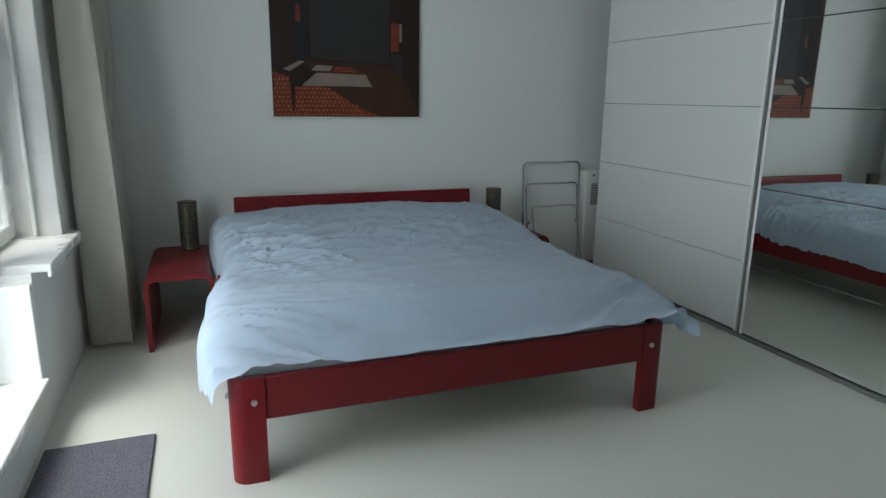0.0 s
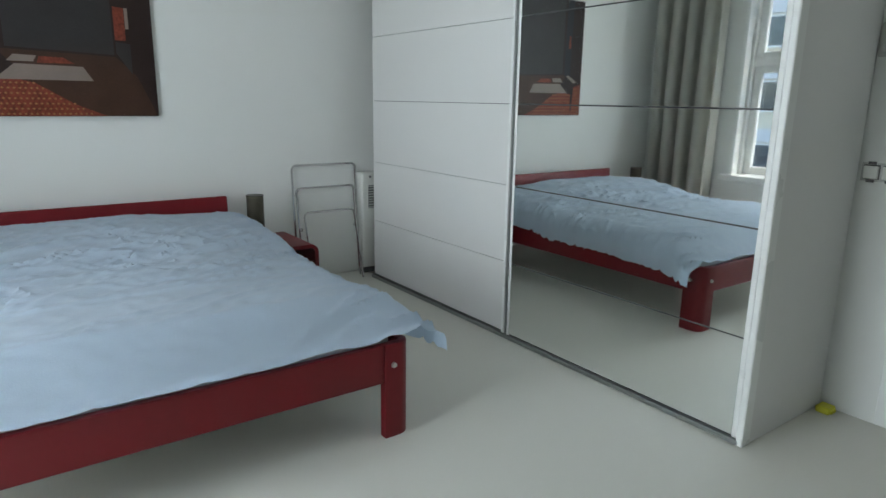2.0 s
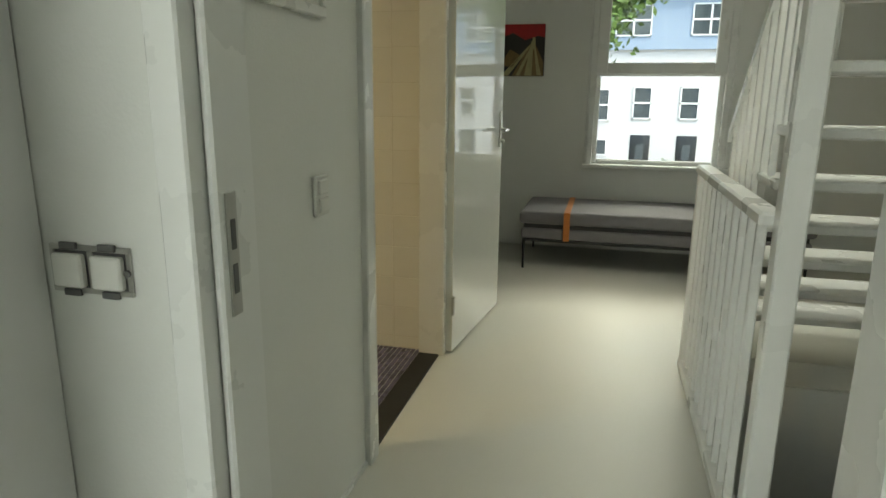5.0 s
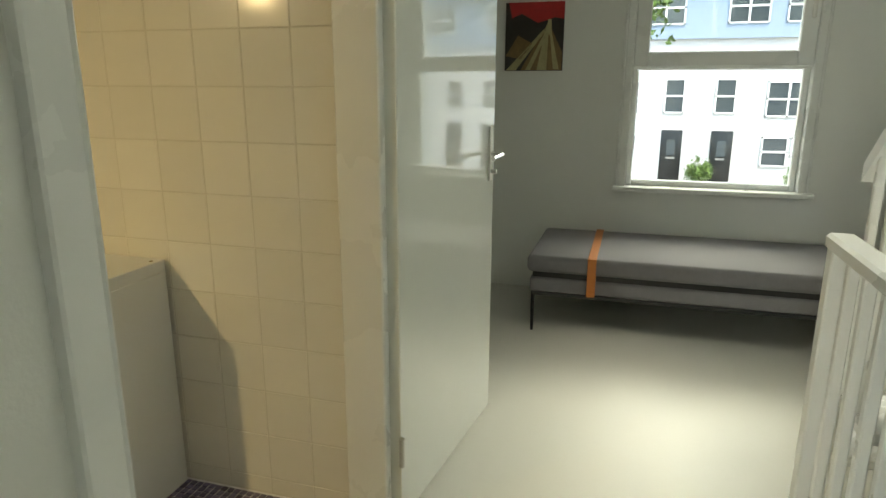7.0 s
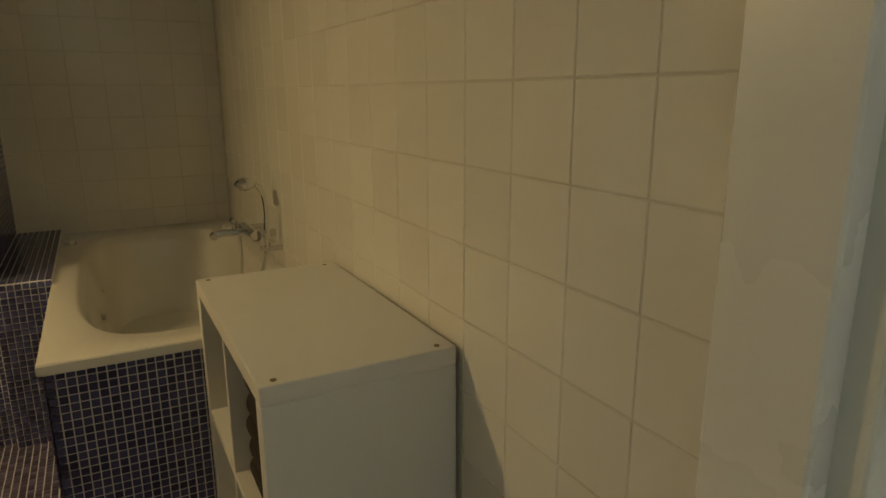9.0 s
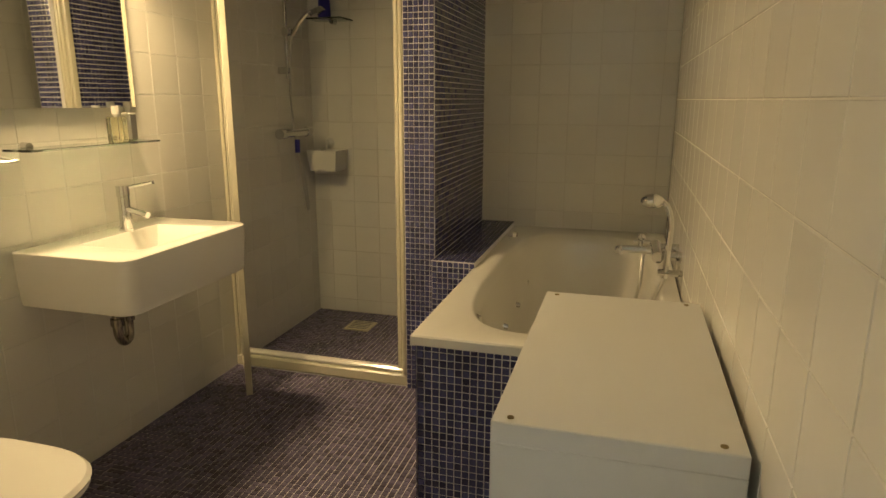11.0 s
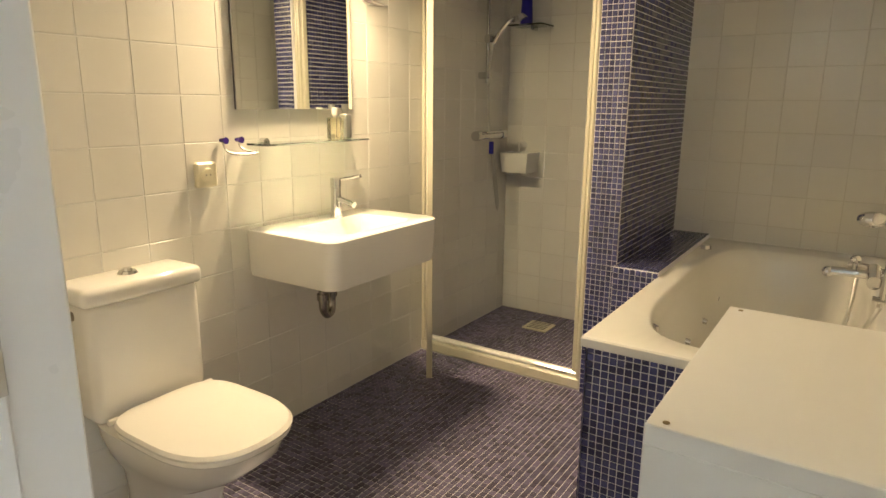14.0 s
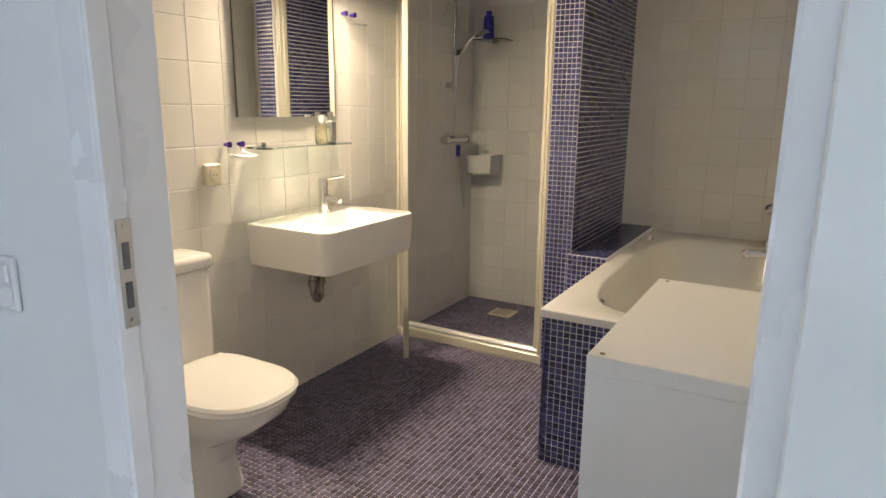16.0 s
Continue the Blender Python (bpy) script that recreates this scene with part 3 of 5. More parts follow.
bed = thing("bed", (1.225, 3.15, 0), "low double bed with dark red stained wooden frame", "bed")
part("footboard", red_board(0.50, 1.95, 2.175, 2.205, 0.218, 0.365, 0.004), RED, bed)


def corner_leg(x, y, sx):
    pts = []
    for k in range(9):
        a = math.pi / 2 * k / 8
        pts.append((x + sx * (0.05 - 0.05 * math.cos(math.pi / 2 - a)), y + 0.05 - 0.05 * math.sin(math.pi / 2 - a)))
    outer = [(x + sx * 0.11, y)] + [(x + sx * (0.05 - 0.05 * math.sin(math.pi / 2 * k / 8)), y + 0.05 - 0.05 * math.cos(math.pi / 2 * k / 8)) for k in range(9)] + [(x, y + 0.12)]
    inner = [(x + sx * 0.035, y + 0.12), (x + sx * 0.035, y + 0.045), (x + sx * 0.045, y + 0.035), (x + sx * 0.11, y + 0.035)]
    return prism(outer + inner, 0, 0.366, 0.004)


for x, sx in ((0.39, 1), (2.06, -1)):
    leg = part("leg", corner_leg(x, 2.17, sx), RED, bed)
    part("bolt", cyl((x + sx * 0.075, 2.172, 0.285), (x + sx * 0.075, 2.162, 0.285), 0.011, 0.009, 18), STEEL, leg, "brushed steel bolt cap")
    part("leg", red_board(x, x + sx * 0.035, 4.02, 4.14, 0, 0.40), RED, bed) if sx > 0 else part("leg", red_board(x - 0.035, x, 4.02, 4.14, 0, 0.40), RED, bed)
    part("side_rail", red_board(min(x + sx * 0.003, x + sx * 0.032), max(x + sx * 0.003, x + sx * 0.032), 2.29, 4.05, 0.218, 0.365, 0.004), RED, bed)
    part("bolt", cyl((x, 2.25, 0.285), (x - sx * 0.01, 2.25, 0.285), 0.011, 0.009, 18), STEEL, leg, "brushed steel bolt cap")
hb = bx(0.515, 2.02, 4.10, 4.125, 0.30, 0.645, 0.006)
bmesh.ops.transform(hb, matrix=Matrix.Translation((0, 4.1, 0.3)) @ Matrix.Rotation(radians(-5), 4, "X") @ Matrix.Translation((0, -4.1, -0.3)), verts=hb.verts)
part("headboard", hb, RED, bed)
part("mattress", bx(0.44, 2.01, 2.23, 4.06, 0.25, 0.40, 0.03, 3), MATTRESS, bed)
single("duvet", duvet_skin(), SHEET, "light blue cotton duvet spread over the bed, softly creased", "duvet")
for x in (0.83, 1.64):
    pl = bx(x - 0.33, x + 0.33, 3.70, 4.05, 0.41, 0.535, 0.05, 4)
    for v in pl.verts:
        v.co.z += 0.014 * noise.noise(v.co * 6)
    single("pillow", pl, SHEET, "light blue pillow tucked under the duvet", "pillow", "pillows on the bed")


def nightstand(x0, x1, y0, y1, h):
    t = thing("nightstand", ((x0 + x1) / 2, (y0 + y1) / 2, 0), "dark red bent-plywood bedside table beside the bed", "bedside table", "bedside tables")
    r, w = 0.05, 0.022
    def arc(cx, cz, rad, a0, a1):
        return [(cx + rad * math.cos(radians(a0 + (a1 - a0) * k / 8)), cz + rad * math.sin(radians(a0 + (a1 - a0) * k / 8))) for k in range(9)]
    out = [(x0, 0)] + arc(x0 + r, h - r, r, 180, 90) + arc(x1 - r, h - r, r, 90, 0) + [(x1, 0)]
    inn = [(x1 - w, 0)] + arc(x1 - r, h - r, r - w, 0, 90) + arc(x0 + r, h - r, r - w, 90, 180) + [(x0 + w, 0)]
    bm = bmesh.new()
    poly = out + inn
    fr = [bm.verts.new((x, y0, z)) for x, z in poly]
    bk = [bm.verts.new((x, y1, z)) for x, z in poly]
    n, m = len(poly), len(out)
    for i in range(n):
        bm.faces.new((fr[i], fr[(i + 1) % n], bk[(i + 1) % n], bk[i]))
    for i in range(m - 1):
        for side in (fr, bk):
            bm.faces.new((side[i], side[i + 1], side[n - 2 - i], side[n - 1 - i]))
    bmesh.ops.recalc_face_normals(bm, faces=bm.faces)
    part("bent_shell", bm, RED, t)
    part("back_rail", bx(x0 + w, x1 - w, y1 - 0.03, y1 - 0.012, h - 0.14, h - 0.03, 0.003), RED, t)


nightstand(0.055, 0.375, 3.45, 4.12, 0.375)
nightstand(2.11, 2.43, 3.76, 4.20, 0.375)


def table_lamp(x, y, z):
    t = thing("table_lamp", (x, y, z), "cylindrical table lamp of perforated dark bronze metal", "table lamp", "bedside lamps")
    part("liner", cyl((x, y, z + 0.006), (x, y, z + 0.262), 0.047, seg=32), LAMPIN, t, "pale inner shade")
    bm = bmesh.new()
    n, m = 36, 22
    for j in range(m):
        for i in range(n):
            a0, a1 = 2 * math.pi * (i + 0.5 * (j % 2)) / n, 2 * math.pi * (i + 1 + 0.5 * (j % 2)) / n
            zc = z + 0.012 + 0.248 * (j + 0.5) / m
            k = 0.30 + 0.25 * random.random()
            def ring(a, zz, r):
                return (x + r * math.cos(a), y + r * math.sin(a), zz)
            am, da, dz = (a0 + a1) / 2, (a1 - a0) / 2, 0.248 / m / 2
            o = [bm.verts.new(ring(am + sx * da, zc + sz * dz, 0.050)) for sx, sz in ((-1, -1), (1, -1), (1, 1), (-1, 1))]
            q = [bm.verts.new(ring(am + sx * da * k, zc + sz * dz * k, 0.0502)) for sx, sz in ((-1, -1), (1, -1), (1, 1), (-1, 1))]
            for e in range(4):
                bm.faces.new((o[e], o[(e + 1) % 4], q[(e + 1) % 4], q[e]))
    part("shade", bm, LAMPM, t, "perforated dark bronze shade", smooth=False)
    for zz in (z, z + 0.262):
        part("rim", cyl((x, y, zz), (x, y, zz + 0.008), 0.052, seg=32), LAMPM, t)


table_lamp(0.262, 4.04, 0.375)
table_lamp(2.17, 4.08, 0.375)

# sliding-door wardrobe
wd = thing("wardrobe", (3.3, 2.75, 0), "tall white sliding-door wardrobe with one mirrored door", "wardrobe")
part("side_panel", bx(3.035, 3.598, 1.39, 1.41, 0.0, 2.36, 0.002), WARD, wd)
part("side_panel", bx(3.035, 3.598, 4.10, 4.12, 0.0, 2.36, 0.002), WARD, wd)
part("back_panel", bx(3.585, 3.597, 1.41, 4.10, 0.05, 2.36), WARD, wd)
part("top_panel", bx(3.035, 3.585, 1.41, 4.10, 2.34, 2.36), WARD, wd)
part("bottom_panel", bx(3.08, 3.585, 1.41, 4.10, 0.03, 0.06), WARD, wd)
part("top_track", bx(3.0, 3.09, 1.39, 4.12, 2.36, 2.41, 0.004), ALU, wd)
part("floor_track", bx(2.985, 3.085, 1.40, 4.11, 0.0, 0.022, 0.003), ALU, wd, "dark aluminium floor track")
part("corner_profile", bx(2.985, 3.04, 1.385, 1.411, 0.0, 2.36, 0.004), PAINT, wd)
zs = [0.03, 0.41, 0.807, 1.207, 1.607, 2.0, 2.34]
md = part("mirror_door", bx(2.998, 3.012, 1.432, 2.672, 0.025, 2.335), SEAM, wd, "sliding door faced with mirror panels")
for y0, y1 in ((1.412, 1.432), (2.672, 2.69)):
    part("door_stile", bx(2.990, 3.012, y0, y1, 0.025, 2.35, 0.002), PAINT, md, "white door stile")
part("top_profile", bx(2.990, 3.012, 1.432, 2.672, 2.335, 2.35, 0.002), PAINT, md, "white top profile")
for a, b in zip(zs, zs[1:]):
    part("mirror_panel", bx(2.9915, 2.9975, 1.433, 2.671, a + 0.003, b - 0.003), MIRROR, md, "mirror panel", smooth=False)
pd = part("panel_door", boxes([(3.012, 3.034, 2.735, 4.098, 0.025, 2.35)]), SEAM, wd, "sliding door of white lacquered panels")
for a, b in zip(zs, zs[1:]):
    part("panel", bx(3.001, 3.0115, 2.742, 4.097, a + 0.0015, b - 0.0015, 0.001), WARD, pd)
part("edge_profile", bx(2.984, 3.036, 2.691, 2.70, 0.022, 2.36, 0.002), ALU, wd, "dark vertical door profile")
part("edge_profile", bx(2.994, 3.036, 2.718, 2.738, 0.022, 2.36, 0.002), PAINT, wd, "white vertical door profile")
part("shadow_gap", bx(3.02, 3.034, 2.70, 2.722, 0.022, 2.36), SEAM, wd)

# folding chrome rack leaning on the wall
rk = thing("towel_rack", (2.72, 4.2, 0), "chrome tubular folding clothes rack leaning on the wall", "clothes rack")


def hoop(x0, x1, y0, y1, z, r=0.035):
    p = [(x0, y0, 0.006)]
    for k in range(7):
        a = math.pi - math.pi / 2 * k / 6
        p.append((x0 + r + r * math.cos(a), y1, z - r + r * math.sin(a)))
    for k in range(7):
        a = math.pi / 2 - math.pi / 2 * k / 6
        p.append((x1 - r + r * math.cos(a), y1, z - r + r * math.sin(a)))
    return p + [(x1, y0, 0.006)]


part("outer_hoop", tube(hoop(2.50, 2.965, 4.25, 4.30, 0.785), 0.008), CHROME, rk)
part("middle_hoop", tube(hoop(2.52, 2.945, 4.20, 4.285, 0.635), 0.007), CHROME, rk)
part("inner_hoop", tube(hoop(2.555, 2.925, 4.12, 4.24, 0.475), 0.007), CHROME, rk)
for x in (2.53, 2.94):
    part("joint", cyl((x - 0.012, 4.255, 0.36), (x + 0.012, 4.255, 0.36), 0.012), CHROME, rk)

ht = thing("convector_heater", (3.08, 4.27, 0), "white wall convector box with grey side grille", "heater")
part("housing", bx(2.985, 3.25, 4.23, 4.329, 0.04, 0.72, 0.012, 3), PLASTIC, ht)
part("foot", bx(3.0, 3.2, 4.24, 4.32, 0, 0.04), GRILL, ht)
part("dial", cyl((3.045, 4.232, 0.69), (3.045, 4.222, 0.69), 0.008), GRILL, ht)
gr = part("grille", bx(3.03, 3.15, 4.224, 4.231, 0.47, 0.63, 0.002), GRILL, ht, "grey grille")
for k in range(9):
    part("grille_bar", bx(3.03, 3.15, 4.220, 4.225, 0.476 + k * 0.018, 0.481 + k * 0.018), PLASTIC, gr)


def curtain():
    bm = bmesh.new()
    n, m = 110, 26
    rows = []
    for j in range(m):
        v = j / (m - 1)
        row = []
        for i in range(n):
            u = i / (n - 1)
            amp = 0.085 * (0.8 + 0.35 * v)
            ph = u * 2 * math.pi * 4.5 + 0.4 * math.sin(3 * v + 5 * u)
            y = 3.53 + 0.68 * u + 0.02 * math.sin(2 * ph)
            x = -0.12 + amp * math.sin(ph + math.pi / 2) + 0.02 * noise.noise(Vector((u * 6, v * 2, 2)))
            row.append(bm.verts.new((x, y, 2.5 - v * 2.475)))
        rows.append(row)
    for a, b in zip(rows, rows[1:]):
        for i in range(n - 1):
            bm.faces.new((a[i], a[i + 1], b[i + 1], b[i]))
    bmesh.ops.solidify(bm, geom=list(bm.faces), thickness=0.004)
    return bm


ct = thing("curtain", (-0.12, 3.9, 0), "long cream curtain drawn aside beside the window", "curtain")
part("cloth", curtain(), CURTAIN, ct)
part("rail", bx(-0.14, -0.10, 1.2, 4.3, 2.5, 2.53, 0.003), PAINT, ct)
part("rail_bracket", bx(-0.135, -0.105, 3.9, 3.94, 2.53, 2.6), PAINT, ct)

mt = bx(-0.225, 0.133, 1.75, 2.60, 0.0, 0.012, 0.004)
single("door_mat", mt, MATM, "dark grey speckled door mat with bound edge", "mat")

# large photograph of a dim interior on the end wall
ART_D = mat("print_dark_brown", (0.026, 0.014, 0.012), 0.5, spec=0.25, vary=0.5, scale=5)
ART_W = mat("print_wall_brown", (0.034, 0.030, 0.030), 0.5, spec=0.25, vary=0.35, scale=7)
ART_F = mat("print_floor_brown", (0.05, 0.022, 0.013), 0.5, spec=0.25, vary=0.5, scale=9)
ART_S = mat("print_pale_sheet", (0.22, 0.175, 0.15), 0.5, spec=0.25, vary=0.2, scale=12)
ART_B = mat("print_blue_black", (0.018, 0.019, 0.024), 0.5, spec=0.25, vary=0.4, scale=9)
ART_O = mat("print_ochre", (0.30, 0.13, 0.05), 0.5, spec=0.25, vary=0.6, scale=60)
ART_R = mat("print_red_brown", (0.17, 0.035, 0.018), 0.5, spec=0.25, vary=0.95, scale=45, fine=90)
pic = thing("photo_print", (1.25, 4.32, 1.105), "large unframed photo print of a dark interior with carpet", "picture")
part("panel", bx(0.787, 1.716, 4.30, 4.329, 1.105, 2.05, 0.002), ART_D, pic)


def tri_art(name, pts, m, k):
    bm = bmesh.new()
    bm.faces.new([bm.verts.new((x, 4.3 - 0.0012 * k, z)) for x, z in pts])
    part(name, bm, m, pic, smooth=False)


tri_art("printed_back_wall", [(1.02, 1.45), (1.514, 1.43), (1.514, 2.05), (1.02, 2.05)], ART_W, 1)
tri_art("printed_curtain", [(0.93, 1.43), (1.00, 1.44), (0.99, 2.05), (0.92, 2.05)], ART_B, 2)
tri_art("printed_floor", [(0.79, 1.11), (1.71, 1.11), (1.62, 1.32), (1.52, 1.42), (1.0, 1.44)], ART_F, 1)
tri_art("printed_carpet", [(0.79, 1.107), (1.45, 1.107), (1.30, 1.17), (1.14, 1.27), (0.79, 1.37)], ART_R, 2)
motif = bmesh.new()
for row in range(9):
    for k in range(26):
        x, z = 0.80 + (k + 0.5 * (row % 2)) * 0.025, 1.118 + row * 0.026
        if x > 1.40 - 1.55 * (z - 1.107) or x + 0.009 > 1.44:
            continue
        motif.faces.new([motif.verts.new((x + dx, 4.2968, z + dz)) for dx, dz in ((-0.008, 0), (0, -0.006), (0.008, 0), (0, 0.006))])
part("printed_motif", motif, ART_O, pic, smooth=False)
tri_art("printed_far_rug", [(1.15, 1.375), (1.32, 1.375), (1.27, 1.405), (1.16, 1.408)], ART_R, 2)
tri_art("printed_sofa", [(0.79, 1.375), (0.89, 1.374), (0.983, 1.43), (1.05, 1.36), (0.96, 1.285), (0.92, 1.285), (0.912, 1.14), (0.90, 1.14), (0.89, 1.29), (0.88, 1.36), (0.79, 1.37)], ART_D, 5)
tri_art("printed_sofa_arm", [(0.85, 1.386), (0.89, 1.374), (0.983, 1.432), (0.953, 1.438)], ART_S, 6)
tri_art("printed_table", [(0.959, 1.29), (1.40, 1.29), (1.357, 1.362), (1.05, 1.368)], ART_S, 6)
tri_art("printed_cushion", [(1.017, 1.38), (1.134, 1.38), (1.15, 1.41), (1.05, 1.414)], ART_S, 6)
tri_art("printed_doorway", [(1.523, 1.507), (1.577, 1.507), (1.577, 1.676), (1.523, 1.68)], ART_R, 4)
tri_art("printed_window", [(1.579, 1.568), (1.596, 1.568), (1.596, 1.676), (1.579, 1.676)], ART_S, 5)
tri_art("printed_light", [(1.525, 1.44), (1.597, 1.33), (1.597, 1.49), (1.525, 1.50)], ART_W, 3)
tri_art("printed_lampshade", [(0.935, 1.66), (0.965, 1.66), (0.96, 1.76), (0.94, 1.76)], ART_R, 4)

yb = thing("yellow_block", (3.56, 1.34, 0), "small bright yellow plastic block on the floor", "block")
part("body", bx(3.515, 3.575, 1.318, 1.375, 0, 0.03, 0.006), YELLOW, yb)
part("lip", bx(3.52, 3.56, 1.31, 1.32, 0.008, 0.022, 0.002), YELLOW, yb)

dh = thing("wall_switch", (3.59, 1.31, 0.98), "double white light switch with bare steel mounting frame", "light switch")
part("mounting_frame", boxes([(3.594, 3.5995, 1.243, 1.377, 0.945, 0.953), (3.594, 3.5995, 1.243, 1.377, 1.007, 1.015), (3.594, 3.5995, 1.243, 1.250, 0.953, 1.007), (3.594, 3.5995, 1.370, 1.377, 0.953, 1.007), (3.594, 3.5995, 1.304, 1.314, 0.953, 1.007)], 0.001), STEEL, dh, "bare steel mounting frame")
part("recess", bx(3.5965, 3.5993, 1.25, 1.37, 0.953, 1.007), GRILL, dh, "dark open gap")
for y in (1.342, 1.278):
    part("rocker", bx(3.584, 3.597, y - 0.025, y + 0.025, 0.955, 1.003, 0.003), PLASTIC, dh)
    for z in (0.946, 1.014):
        part("lug", bx(3.590, 3.596, y - 0.014, y + 0.014, z - 0.005, z + 0.005, 0.001), GRILL, dh, "dark fixing lug")
part("screw", cyl((3.594, 1.247, 0.98), (3.590, 1.247, 0.98), 0.005, seg=12), GRILL, dh)
hk = thing("wall_hook", (3.59, 1.36, 1.62), "small steel hook strip high on the wall", "hook")
part("plate", bx(3.588, 3.5995, 1.335, 1.385, 1.40, 1.52, 0.003), STEEL, hk)
part("hook", tube(smooth_path([(3.59, 1.36, 1.44), (3.57, 1.36, 1.42), (3.56, 1.36, 1.45)]), 0.005), STEEL, hk)


# ---- landing and front room ----
db = thing("daybed", (7.8, 0.35, 0), "low grey wool daybed on thin black steel frame", "daybed")
part("frame_rail", boxes([(7.42, 7.44, -0.73, 1.17, 0.205, 0.225), (8.12, 8.14, -0.73, 1.17, 0.205, 0.225), (7.44, 8.12, 1.15, 1.17, 0.205, 0.225), (7.44, 8.12, -0.73, -0.71, 0.205, 0.225)], 0.002), BLACKM, db)
for x in (7.43, 8.13):
    for y in (1.16, -0.72):
        part("leg", cyl((x, y, 0), (x, y, 0.21), 0.008, 0.011, 14), BLACKM, db, "thin black steel leg")
part("seat_base", bx(7.415, 8.145, -0.74, 1.18, 0.225, 0.305, 0.018, 4), WOOL, db)
part("shadow_joint", bx(7.43, 8.13, -0.72, 1.165, 0.30, 0.345), BLACKM, db)
mtb = bx(7.395, 8.15, -0.76, 1.195, 0.336, 0.428, 0.03, 5)
part("mattress", mtb, WOOL, db)
for y in (0.855, -0.42):
    st = bx(7.388, 8.155, y - 0.022, y + 0.022, 0.300, 0.4315, 0.002)
    part("strap", st, STRAP, db, "orange leather strap")
    part("strap", bx(7.40, 7.416, y - 0.022, y + 0.022, 0.222, 0.31, 0.002), STRAP, db, "orange leather strap")

# small painting beside the window
P_RED = mat("painted_red", (0.42, 0.02, 0.02), 0.6, vary=0.4, scale=20)
P_DK = mat("painted_dark", (0.03, 0.025, 0.02), 0.6, vary=0.5, scale=25)
P_PALE = mat("painted_pale_yellow", (0.42, 0.38, 0.20), 0.6, vary=0.5, scale=30)
P_OCH = mat("painted_ochre", (0.20, 0.13, 0.05), 0.6, vary=0.6, scale=30)
pt = thing("painting", (8.2, 1.28, 1.39), "small canvas painting in red, black and pale yellow strokes", "painting")
part("canvas", bx(8.195, 8.214, 1.145, 1.50, 1.392, 1.79, 0.003), P_DK, pt)


def stroke(pts, m, k):
    bm = bmesh.new()
    bm.faces.new([bm.verts.new((8.195 - 0.0012 * k, y, z)) for y, z in pts])
    part("brush_field", bm, m, pt, smooth=False)


stroke([(1.46, 1.70), (1.40, 1.725), (1.30, 1.67), (1.20, 1.70), (1.145, 1.69), (1.145, 1.79), (1.48, 1.79)], P_RED, 1)
stroke([(1.40, 1.395), (1.15, 1.395), (1.15, 1.50), (1.22, 1.64), (1.26, 1.64)], P_OCH, 2)
stroke([(1.30, 1.395), (1.24, 1.395), (1.235, 1.64), (1.25, 1.66)], P_PALE, 3)
stroke([(1.49, 1.395), (1.43, 1.395), (1.255, 1.62), (1.262, 1.635)], P_PALE, 2)
stroke([(1.495, 1.48), (1.40, 1.46), (1.33, 1.55), (1.42, 1.60)], P_OCH, 2)
stroke([(1.37, 1.395), (1.34, 1.395), (1.245, 1.60), (1.255, 1.62)], P_PALE, 3)
stroke([(1.20, 1.40), (1.165, 1.40), (1.215, 1.61), (1.228, 1.62)], P_PALE, 3)
stroke([(1.25, 1.60), (1.215, 1.60), (1.22, 1.69), (1.24, 1.69)], P_PALE, 4)

sw = thing("light_switch", (4.40, 1.335, 0.97), "cream double rocker light switch on the landing wall", "light switch")
part("plate", bx(4.36, 4.44, 1.328, 1.3395, 0.915, 1.02, 0.004), PLASTIC, sw)
part("rocker", bx(4.372, 4.428, 1.322, 1.330, 0.972, 1.01, 0.003), PLASTIC, sw)
part("rocker", bx(4.372, 4.428, 1.322, 1.330, 0.925, 0.963, 0.003), PLASTIC, sw)
fp = thing("framed_print", (4.28, 1.335, 1.42), "small white framed print on the landing wall", "picture")
part("frame", boxes([(4.12, 4.44, 1.318, 1.3395, 1.41, 1.435), (4.12, 4.44, 1.318, 1.3395, 1.735, 1.76), (4.12, 4.145, 1.318, 1.3395, 1.435, 1.735), (4.415, 4.44, 1.318, 1.3395, 1.435, 1.735)], 0.003), PAINT, fp)
part("print", bx(4.145, 4.415, 1.328, 1.337, 1.435, 1.735), PLASTIC, fp)
part("drawing", bx(4.20, 4.36, 1.3268, 1.3285, 1.50, 1.67), mat("pale_green_print", (0.35, 0.42, 0.34), 0.6, vary=0.5, scale=30), fp)

# balustrade round the stairwell
bl = thing("balustrade", (5.2, 0.2, 0), "white painted stair balustrade with square newel post", "balustrade")
part("newel_post", bx(4.555, 4.62, 0.132, 0.197, 0, H, 0.006), PAINT, bl)
part("handrail", bx(4.62, 5.86, 0.165, 0.23, 0.905, 0.945, 0.008, 3), PAINT, bl)
part("base_rail", bx(4.62, 5.87, 0.165, 0.225, 0.0, 0.045, 0.005), PAINT, bl)
part("end_post", bx(5.815, 5.86, 0.178, 0.222, 0.0, 0.91, 0.004), PAINT, bl)
for k in range(10):
    x = 4.725 + k * 0.112
    part("baluster", bx(x - 0.013, x + 0.013, 0.185, 0.211, 0.045, 0.906, 0.004), PAINT, bl)

stair = thing("staircase", (5.5, -0.4, -0.01), "white open-riser staircase rising over the stairwell", "staircase")
for k in range(9):
    x, z = 6.30 - k * 0.21, 0.19 + k * 0.19
    part("tread", bx(x - 0.14, x + 0.14, -0.80, 0.04, z - 0.036, z, 0.006), PAINT, stair)


